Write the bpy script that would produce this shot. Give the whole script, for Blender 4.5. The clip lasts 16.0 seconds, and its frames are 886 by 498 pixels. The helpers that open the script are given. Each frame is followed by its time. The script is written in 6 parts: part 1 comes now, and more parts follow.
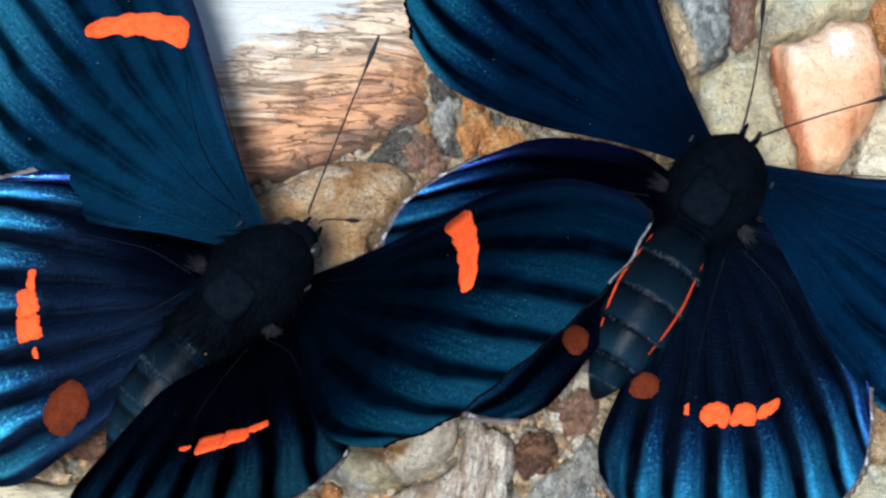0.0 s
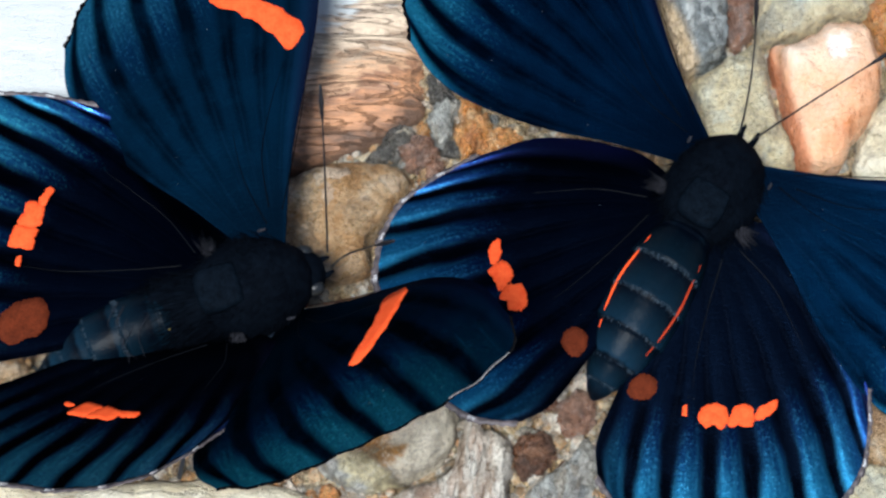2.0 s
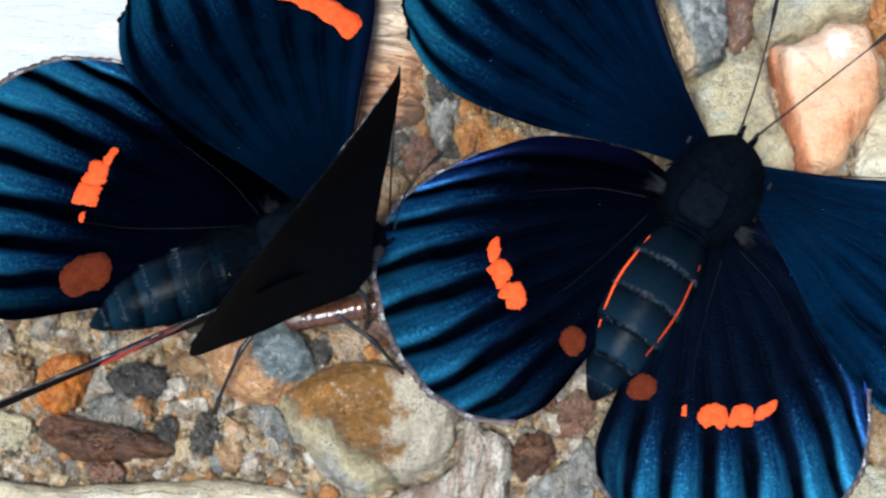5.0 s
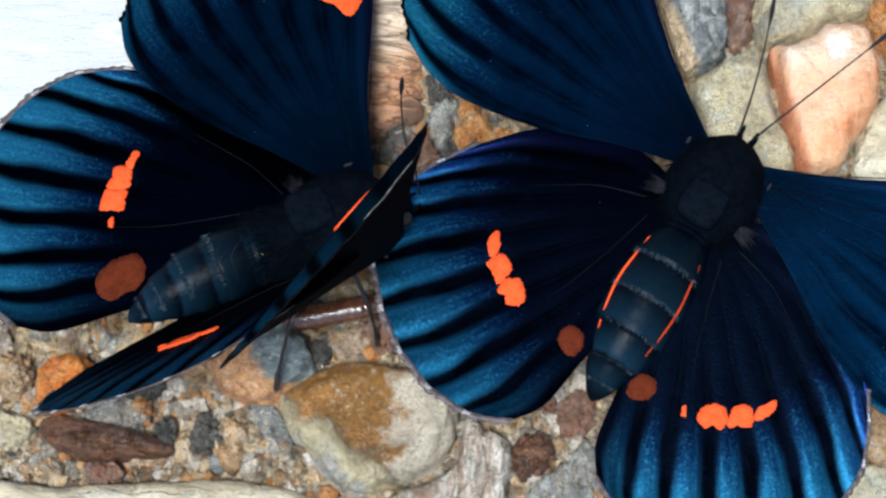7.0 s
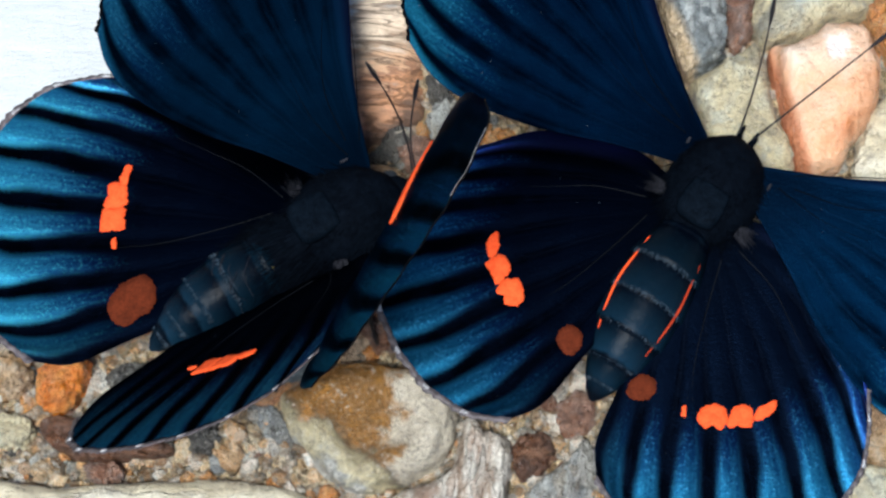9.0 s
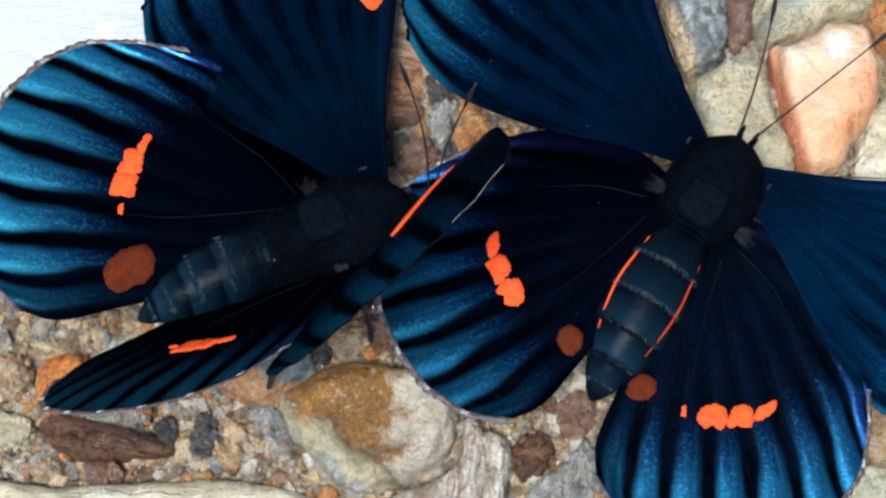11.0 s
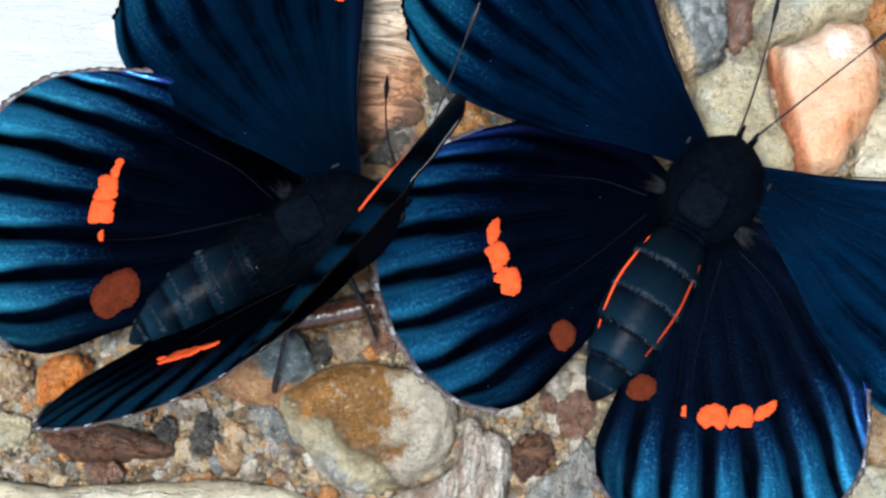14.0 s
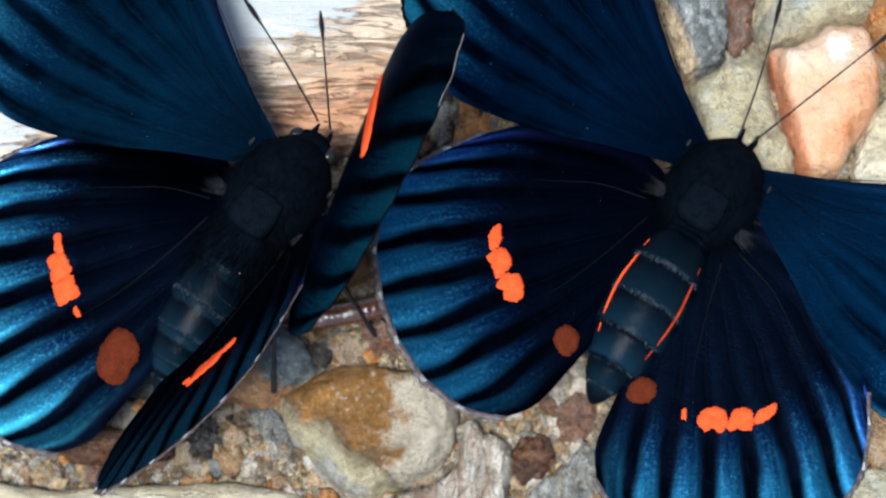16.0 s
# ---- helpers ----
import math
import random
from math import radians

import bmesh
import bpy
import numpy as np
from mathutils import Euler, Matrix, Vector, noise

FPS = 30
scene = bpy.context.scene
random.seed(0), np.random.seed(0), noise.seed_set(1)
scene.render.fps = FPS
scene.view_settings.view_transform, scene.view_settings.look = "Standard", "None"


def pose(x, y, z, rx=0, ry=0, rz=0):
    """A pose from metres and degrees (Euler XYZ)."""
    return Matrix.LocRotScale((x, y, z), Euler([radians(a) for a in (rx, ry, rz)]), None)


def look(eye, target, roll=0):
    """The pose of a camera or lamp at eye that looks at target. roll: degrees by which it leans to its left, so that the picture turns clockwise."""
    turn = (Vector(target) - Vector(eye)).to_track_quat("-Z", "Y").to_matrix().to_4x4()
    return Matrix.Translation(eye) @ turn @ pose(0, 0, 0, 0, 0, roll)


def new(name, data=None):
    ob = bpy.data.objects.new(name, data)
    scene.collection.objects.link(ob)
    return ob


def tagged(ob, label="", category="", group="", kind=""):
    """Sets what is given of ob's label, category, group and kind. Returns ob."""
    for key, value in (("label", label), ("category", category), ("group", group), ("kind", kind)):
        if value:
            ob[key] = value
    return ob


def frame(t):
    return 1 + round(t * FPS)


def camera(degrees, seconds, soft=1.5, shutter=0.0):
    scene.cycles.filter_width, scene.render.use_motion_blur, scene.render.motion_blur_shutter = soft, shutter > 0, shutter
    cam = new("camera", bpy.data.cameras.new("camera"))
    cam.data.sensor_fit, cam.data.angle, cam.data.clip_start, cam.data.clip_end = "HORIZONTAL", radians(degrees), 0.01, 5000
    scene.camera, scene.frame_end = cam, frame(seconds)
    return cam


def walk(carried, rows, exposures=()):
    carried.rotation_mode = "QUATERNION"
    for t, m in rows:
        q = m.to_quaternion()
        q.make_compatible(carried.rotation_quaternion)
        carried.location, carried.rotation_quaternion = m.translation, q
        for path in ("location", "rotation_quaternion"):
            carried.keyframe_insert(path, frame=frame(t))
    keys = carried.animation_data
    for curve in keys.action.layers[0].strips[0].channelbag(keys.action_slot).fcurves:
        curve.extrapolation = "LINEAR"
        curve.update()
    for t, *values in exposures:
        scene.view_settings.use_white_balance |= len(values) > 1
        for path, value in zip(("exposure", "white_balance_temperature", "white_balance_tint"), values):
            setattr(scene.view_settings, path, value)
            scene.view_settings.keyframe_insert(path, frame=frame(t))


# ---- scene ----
MM = 0.001


def mm(x, y, z, rx=0, ry=0, rz=0):
    """A pose given in millimetres and degrees."""
    return pose(x * MM, y * MM, z * MM, rx, ry, rz)


# ---- camera: a tripod over the gravel, with the slightest creep ----
cam = camera(20, 16.0, soft=2.5)
walk(cam, [(0, look((-0.0001722, -0.0397321, 0.1508832), (-0.0001722, -0.0001069, 0.0030000))),
           (0.5, look((-0.0001033, -0.0396965, 0.1508832), (-0.0001033, -0.0000713, 0.0030000))),
           (1, look((-0.0000689, -0.0396965, 0.1508832), (-0.0000689, -0.0000713, 0.0030000))),
           (2, look((-0.0000516, -0.0396608, 0.1508832), (-0.0000516, -0.0000356, 0.0030000))),
           (4, look((-0.0000344, -0.0396608, 0.1508832), (-0.0000344, -0.0000356, 0.0030000))),
           (8, look((0.0000000, -0.0396252, 0.1508832), (0.0000000, 0.0000000, 0.0030000))),
           (15.5, look((0.0000000, -0.0396252, 0.1508832), (0.0000000, 0.0000000, 0.0030000))),
           (16, look((0.0000000, -0.0394470, 0.1508832), (0.0000000, 0.0001782, 0.0030000)))],
     exposures=[(0, 0.0), (16, 0.0)])

# ---- light: high sun behind thin haze, from behind the camera ----
SUN_FROM = Vector((-0.13, -0.27, 0.95)).normalized()
world = bpy.data.worlds.new("world")
scene.world = world
world.use_nodes = True
wn, wl = world.node_tree.nodes, world.node_tree.links
sky = wn.new("ShaderNodeTexSky")
sky.sky_type, sky.sun_disc = "NISHITA", False
sky.sun_elevation = math.asin(SUN_FROM.z)
sky.sun_rotation = math.atan2(SUN_FROM.x, SUN_FROM.y)
wn["Background"].inputs["Strength"].default_value = 0.115
wl.new(sky.outputs["Color"], wn["Background"].inputs["Color"])
sun_data = bpy.data.lights.new("sun", "SUN")
sun_data.energy, sun_data.angle, sun_data.color = 5.3, radians(14.0), (0.965, 1.0, 1.015)
sun = new("sun", sun_data)
sun.matrix_world = look(SUN_FROM * 3, (0, 0, 0))


# ---- materials ----
def tree(name):
    m = bpy.data.materials.new(name)
    m.use_nodes = True
    nt = m.node_tree
    return m, nt, nt.nodes["Principled BSDF"]


def node(nt, kind, **values):
    n = nt.nodes.new(kind)
    for key, value in values.items():
        n.inputs[key.replace("_", " ")].default_value = value
    return n


def ramp(nt, source, stops):
    r = nt.nodes.new("ShaderNodeValToRGB")
    els = r.color_ramp.elements
    while len(els) < len(stops):
        els.new(0.5)
    for e, (p, c) in zip(els, stops):
        e.position, e.color = p, (*c, 1)
    nt.links.new(source, r.inputs["Fac"])
    return r.outputs["Color"]


def maths(nt, op, a, b=None, clamp=False):
    n = nt.nodes.new("ShaderNodeMath")
    n.operation, n.use_clamp = op, clamp
    for i, v in enumerate((a, b)):
        if v is None:
            continue
        if isinstance(v, (int, float)):
            n.inputs[i].default_value = v
        else:
            nt.links.new(v, n.inputs[i])
    return n.outputs[0]


def mixed(nt, fac, a, b, mode="MIX"):
    n = nt.nodes.new("ShaderNodeMix")
    n.data_type, n.blend_type = "RGBA", mode
    for socket, v in ((n.inputs[0], fac), (n.inputs[6], a), (n.inputs[7], b)):
        if isinstance(v, (int, float)):
            socket.default_value = v
        elif isinstance(v, tuple):
            socket.default_value = (*v, 1)
        else:
            nt.links.new(v, socket)
    return n.outputs[2]


def step(nt, value, lo, hi):
    n = nt.nodes.new("ShaderNodeMapRange")
    n.interpolation_type = "SMOOTHSTEP"
    n.inputs["From Min"].default_value, n.inputs["From Max"].default_value = lo, hi
    nt.links.new(value, n.inputs["Value"])
    return n.outputs["Result"]


def noise_at(nt, vector, scale, detail=5.0, rough=0.6, distortion=0.0):
    n = node(nt, "ShaderNodeTexNoise", Scale=scale, Detail=detail, Roughness=rough, Distortion=distortion)
    nt.links.new(vector, n.inputs["Vector"])
    return n.outputs["Fac"]


def bumped(nt, bsdf, pairs):
    """Stack bumps: (height, distance in mm, strength)."""
    last = None
    for height, dist, strength in pairs:
        b = node(nt, "ShaderNodeBump", Strength=strength, Distance=dist * MM)
        nt.links.new(height, b.inputs["Height"])
        if last:
            nt.links.new(last, b.inputs["Normal"])
        last = b.outputs["Normal"]
    nt.links.new(last, bsdf.inputs["Normal"])
    nt.links.new(last, bsdf.inputs["Coat Normal"])


def stone_material(name, colours, size=2.5, stretch=(1, 1, 1), turn=0.0, rough=0.55, speck=0.5, relief=0.12, per_piece=False, by_object=False, flaky=1.0, damp=0.45, rind=None, patch=None):
    """Mottled stone. size: width of the mottling in mm; stretch and turn draw it out into veins."""
    m, nt, b = tree(name)
    co = nt.nodes.new("ShaderNodeTexCoord").outputs["Object"]
    mp = node(nt, "ShaderNodeMapping", Scale=stretch, Rotation=(0, 0, radians(turn)))
    nt.links.new(co, mp.inputs["Vector"])
    v = mp.outputs["Vector"]
    big = noise_at(nt, v, 1 / (size * MM), 6, 0.62, 0.6)
    n = len(colours)
    col = ramp(nt, big, [(0.28 + 0.44 * i / (n - 1), c) for i, c in enumerate(colours)])
    if per_piece:
        geo = nt.nodes.new("ShaderNodeNewGeometry")
        own = ramp(nt, geo.outputs["Random Per Island"], [(i / (n - 1), c) for i, c in enumerate(colours)])
        col = mixed(nt, 0.72, col, own)
    if by_object:
        info = nt.nodes.new("ShaderNodeObjectInfo")
        own = ramp(nt, info.outputs["Random"], [(i / (n - 1), c) for i, c in enumerate(colours)])
        col = mixed(nt, 0.7, col, own)
    # broken flakes: each with a tone of its own, parted by fine dark cracks
    bent = nt.nodes.new("ShaderNodeVectorMath")
    bent.operation = "MULTIPLY_ADD"
    wander = node(nt, "ShaderNodeTexNoise", Scale=1 / (size * 0.45 * MM), Detail=3.0)
    nt.links.new(v, wander.inputs["Vector"])
    nt.links.new(wander.outputs["Color"], bent.inputs[0])
    bent.inputs[1].default_value = (size * 0.8 * MM,) * 3
    nt.links.new(v, bent.inputs[2])
    flake = node(nt, "ShaderNodeTexVoronoi", Scale=1 / (size * 0.62 * MM))
    crack = node(nt, "ShaderNodeTexVoronoi", Scale=1 / (size * 0.62 * MM))
    crack.feature = "DISTANCE_TO_EDGE"
    for n_ in (flake, crack):
        nt.links.new(bent.outputs[0], n_.inputs["Vector"])
    tone = nt.nodes.new("ShaderNodeSeparateColor")
    nt.links.new(flake.outputs["Color"], tone.inputs[0])
    low, high = colours[0], colours[-1]
    col = mixed(nt, maths(nt, "MULTIPLY", step(nt, tone.outputs[0], 0.55, 1.0), 0.45 * flaky), col, high)
    col = mixed(nt, maths(nt, "MULTIPLY", step(nt, tone.outputs[1], 0.60, 1.0), 0.45 * flaky), col, low)
    seam = maths(nt, "MULTIPLY", step(nt, crack.outputs["Distance"], 0.07, 0.0), step(nt, big, 0.42, 0.60))
    col = mixed(nt, maths(nt, "MULTIPLY", seam, 0.45 * flaky), col, tuple(c * 0.3 for c in low))
    fine = noise_at(nt, co, 1 / (0.21 * MM), 3, 0.7)
    dark = step(nt, fine, 0.42, 0.30)
    # pale specks: the stone's own speckle, strengthened to paint in wet glints
    light = step(nt, fine, 0.60, 0.70)
    col = mixed(nt, maths(nt, "MULTIPLY", dark, 0.75 * speck), col, (0.05, 0.035, 0.025))
    col = mixed(nt, maths(nt, "MULTIPLY", light, min(1.0, 1.1 * speck)), col, (0.90, 0.84, 0.74))
    nt.links.new(col, b.inputs["Base Color"])
    wet = noise_at(nt, co, 1 / (1.1 * MM), 4)
    r = nt.nodes.new("ShaderNodeMapRange")
    r.inputs["From Min"].default_value, r.inputs["From Max"].default_value = 0.36, 0.62
    r.inputs["To Min"].default_value, r.inputs["To Max"].default_value = max(0.1, rough - 0.36), min(1, rough + 0.2)
    nt.links.new(wet, r.inputs["Value"])
    nt.links.new(r.outputs[0], b.inputs["Roughness"])
    b.inputs["Specular IOR Level"].default_value = 0.7
    mid = noise_at(nt, v, 1 / (0.6 * MM), 6, 0.65)
    pit = noise_at(nt, co, 1 / (0.3 * MM), 4, 0.7)
    # the bump's deepest pits are shaded by a dark colour
    pit_shade = step(nt, pit, 0.37, 0.25)
    col = mixed(nt, maths(nt, "MULTIPLY", pit_shade, 0.55 * min(1.0, 1.6 * speck)), col, (0.045, 0.03, 0.02))
    nt.links.new(col, b.inputs["Base Color"])
    plate = maths(nt, "ADD", maths(nt, "MULTIPLY", tone.outputs[2], 0.6), step(nt, crack.outputs["Distance"], 0.0, 0.12))
    if rind:  # a differently coloured skin along one side: (point, normal, colour)
        nv = Vector(rind[1]).normalized()
        d = nt.nodes.new("ShaderNodeVectorMath")
        d.operation = "DOT_PRODUCT"
        d.inputs[1].default_value = nv
        nt.links.new(co, d.inputs[0])
        depth = maths(nt, "SUBTRACT", d.outputs["Value"], Vector(rind[0]).dot(nv) * MM)
        depth = maths(nt, "ADD", depth, maths(nt, "MULTIPLY", maths(nt, "SUBTRACT", big, 0.5), 1.6 * MM))
        col = mixed(nt, maths(nt, "MULTIPLY", step(nt, depth, -0.3 * MM, 0.35 * MM), 0.8), col, rind[2])
    if patch:  # a mineral spot: (point, radius, colour)
        far = nt.nodes.new("ShaderNodeVectorMath")
        far.operation = "DISTANCE"
        far.inputs[1].default_value = Vector(patch[0]) * MM
        nt.links.new(co, far.inputs[0])
        away = maths(nt, "ADD", far.outputs["Value"], maths(nt, "MULTIPLY", maths(nt, "SUBTRACT", mid, 0.5), 2.2 * MM))
        col = mixed(nt, maths(nt, "MULTIPLY", step(nt, away, patch[1] * MM, patch[1] * 0.4 * MM), 0.7), col, patch[2])
    # damp patches are darker and shine
    soaked = step(nt, noise_at(nt, co, 1 / (1.7 * MM), 5, 0.7), 0.50, 0.60)
    col = mixed(nt, maths(nt, "MULTIPLY", soaked, damp), col, mixed(nt, 1.0, col, (0.46, 0.41, 0.36), "MULTIPLY"))
    nt.links.new(col, b.inputs["Base Color"])
    bumped(nt, b, [(mid, relief * 4.6, 0.9), (plate, relief * 1.8 * flaky, 0.7), (pit, relief * 2.2, 0.9), (fine, relief * 1.3, 0.9)])
    nt.links.new(maths(nt, "MULTIPLY", soaked, 0.9), b.inputs["Coat Weight"])
    b.inputs["Coat Roughness"].default_value = 0.16
    return m


def strata_material():
    """The big slab: cream crust on top, rust and tan layers down its broken side."""
    m, nt, b = tree("layered_slab_stone")
    co = nt.nodes.new("ShaderNodeTexCoord").outputs["Object"]
    sep = nt.nodes.new("ShaderNodeSeparateXYZ")
    nt.links.new(co, sep.inputs[0])
    warp = noise_at(nt, co, 260, 6, 0.62)
    mp = node(nt, "ShaderNodeMapping", Rotation=(0, 0, radians(-20)), Scale=(0.2, 1, 0.8))
    nt.links.new(co, mp.inputs["Vector"])
    streak = noise_at(nt, mp.outputs["Vector"], 1500, 6, 0.68, 0.7)
    dip = nt.nodes.new("ShaderNodeVectorMath")
    dip.operation = "DOT_PRODUCT"
    dip.inputs[1].default_value = Vector((-0.386, 0.922, 0.25))
    nt.links.new(co, dip.inputs[0])
    into = maths(nt, "SUBTRACT", dip.outputs["Value"], Vector((-8.98, 6.19, 0.50)).dot(Vector((-0.386, 0.922, 0.25))) * MM)
    level = maths(nt, "ADD", maths(nt, "MULTIPLY", into, 1 / (9.2 * MM)), maths(nt, "MULTIPLY", maths(nt, "SUBTRACT", warp, 0.5), 0.5))
    level = maths(nt, "ADD", level, maths(nt, "MULTIPLY", maths(nt, "SUBTRACT", streak, 0.5), 0.7))
    col = ramp(nt, level, [(0.0, (0.13, 0.075, 0.05)), (0.12, (0.36, 0.18, 0.10)), (0.26, (0.66, 0.32, 0.16)), (0.36, (0.30, 0.15, 0.09)), (0.46, (0.70, 0.42, 0.25)),
                           (0.60, (0.42, 0.30, 0.21)), (0.72, (0.78, 0.62, 0.46)), (0.84, (0.50, 0.38, 0.29)), (0.92, (0.54, 0.57, 0.575))])
    thin = node(nt, "ShaderNodeMapping", Rotation=(0, 0, radians(-20)), Scale=(0.13, 1, 0.7))
    nt.links.new(co, thin.inputs["Vector"])
    vein = noise_at(nt, thin.outputs["Vector"], 900, 5, 0.6, 1.2)
    parting = step(nt, maths(nt, "ABSOLUTE", maths(nt, "SUBTRACT", vein, 0.5)), 0.035, 0.0)
    parting = maths(nt, "MULTIPLY", parting, step(nt, level, 0.95, 0.75))
    col = mixed(nt, maths(nt, "MULTIPLY", parting, 0.36), col, (0.13, 0.075, 0.05))
    chalk = maths(nt, "MULTIPLY", step(nt, vein, 0.57, 0.66), step(nt, level, 0.20, 0.55))
    col = mixed(nt, maths(nt, "MULTIPLY", chalk, 0.45), col, (0.84, 0.78, 0.68))
    fine = noise_at(nt, co, 6500, 3, 0.7)
    col = mixed(nt, maths(nt, "MULTIPLY", step(nt, fine, 0.40, 0.28), 0.5), col, (0.16, 0.10, 0.07))
    nt.links.new(col, b.inputs["Base Color"])
    b.inputs["Roughness"].default_value = 0.5
    bumped(nt, b, [(streak, 0.20, 0.8), (warp, 0.4, 0.7), (maths(nt, "SUBTRACT", 1.0, parting), 0.22, 0.8), (fine, 0.09, 0.7)])
    return m


def two_tone_material(name, one, two, point, normal, soft, rough=0.5, also=None, layers=None, soak=0.15):
    """Stone with a straight change of rock across it."""
    m, nt, b = tree(name)
    co = nt.nodes.new("ShaderNodeTexCoord").outputs["Object"]
    d = nt.nodes.new("ShaderNodeVectorMath")
    d.operation = "DOT_PRODUCT"
    nv = Vector(normal).normalized()
    d.inputs[1].default_value = nv
    nt.links.new(co, d.inputs[0])
    shift = maths(nt, "SUBTRACT", d.outputs["Value"], Vector(point).dot(nv) * MM)
    wob = noise_at(nt, co, 420, 6, 0.6)
    shift = maths(nt, "ADD", shift, maths(nt, "MULTIPLY", maths(nt, "SUBTRACT", wob, 0.5), 4.5 * MM))
    f = step(nt, shift, -soft * MM, soft * MM)
    if also:
        e = nt.nodes.new("ShaderNodeVectorMath")
        e.operation = "DOT_PRODUCT"
        e.inputs[1].default_value = Vector(also[1]).normalized()
        nt.links.new(co, e.inputs[0])
        edge = maths(nt, "SUBTRACT", e.outputs["Value"], Vector(also[0]).dot(Vector(also[1]).normalized()) * MM)
        edge = maths(nt, "ADD", edge, maths(nt, "MULTIPLY", maths(nt, "SUBTRACT", wob, 0.5), 6.5 * MM))
        f = maths(nt, "MULTIPLY", f, step(nt, edge, -soft * MM, soft * MM))
    grain = noise_at(nt, co, 1900, 5, 0.7)
    blotch = noise_at(nt, co, 330, 5, 0.65, 0.8)
    a = ramp(nt, grain, [(0.3, tuple(c * 0.62 for c in one)), (0.7, tuple(min(1, c * 1.3) for c in one))])
    a = mixed(nt, step(nt, blotch, 0.52, 0.66), a, tuple(min(1, c * 1.3) for c in one))
    a = mixed(nt, maths(nt, "MULTIPLY", step(nt, blotch, 0.46, 0.34), 0.7), a, (one[0] * 0.6, one[1] * 0.48, one[2] * 0.38))
    if layers:
        beds = maths(nt, "ADD", maths(nt, "MULTIPLY", shift, 1 / (5.0 * MM)), maths(nt, "ADD", 0.8, maths(nt, "MULTIPLY", maths(nt, "SUBTRACT", grain, 0.5), 0.16)))
        a = mixed(nt, 0.75, a, ramp(nt, beds, layers))
    c = ramp(nt, grain, [(0.3, tuple(c * 0.55 for c in two)), (0.7, tuple(min(1, c * 1.45) for c in two))])
    c = mixed(nt, step(nt, blotch, 0.50, 0.68), c, (min(1, two[0] * 2.1), min(1, two[1] * 2.0), two[2] * 1.9))
    col = mixed(nt, f, a, c)
    fine = noise_at(nt, co, 6500, 3, 0.7)
    col = mixed(nt, maths(nt, "MULTIPLY", step(nt, fine, 0.6, 0.7), 0.5), col, (0.85, 0.78, 0.7))
    col = mixed(nt, maths(nt, "MULTIPLY", step(nt, fine, 0.42, 0.30), 0.5), col, (0.06, 0.04, 0.025))
    nt.links.new(col, b.inputs["Base Color"])
    b.inputs["Roughness"].default_value = rough
    b.inputs["Specular IOR Level"].default_value = 0.7
    damp = noise_at(nt, co, 900, 4)
    col = mixed(nt, maths(nt, "MULTIPLY", step(nt, noise_at(nt, co, 620, 5, 0.7), 0.50, 0.62), soak), col, mixed(nt, 1.0, col, (0.45, 0.40, 0.34), "MULTIPLY"))
    nt.links.new(col, b.inputs["Base Color"])
    nt.links.new(maths(nt, "MULTIPLY", step(nt, damp, 0.46, 0.58), 0.7), b.inputs["Coat Weight"])
    b.inputs["Coat Roughness"].default_value = 0.14
    crumb = noise_at(nt, co, 3400, 5, 0.7)
    lump = noise_at(nt, co, 800, 6, 0.65, 0.6)
    # shade in the cavities is painted dark into the colour
    cavity_shade = maths(nt, "MULTIPLY", step(nt, crumb, 0.45, 0.36), step(nt, lump, 0.62, 0.42))
    col = mixed(nt, maths(nt, "MULTIPLY", cavity_shade, 0.65), col, (0.13, 0.075, 0.04))
    # sparkle on the lumps is painted as white flecks
    grains = maths(nt, "MULTIPLY", step(nt, crumb, 0.55, 0.63), step(nt, lump, 0.40, 0.56))
    col = mixed(nt, maths(nt, "MULTIPLY", grains, 0.6), col, (0.94, 0.90, 0.82))
    nt.links.new(col, b.inputs["Base Color"])
    bumped(nt, b, [(wob, 0.9, 0.7), (lump, 1.2, 0.9), (grain, 0.55, 1.0), (crumb, 0.26, 1.0), (fine, 0.16, 0.9)])
    return m


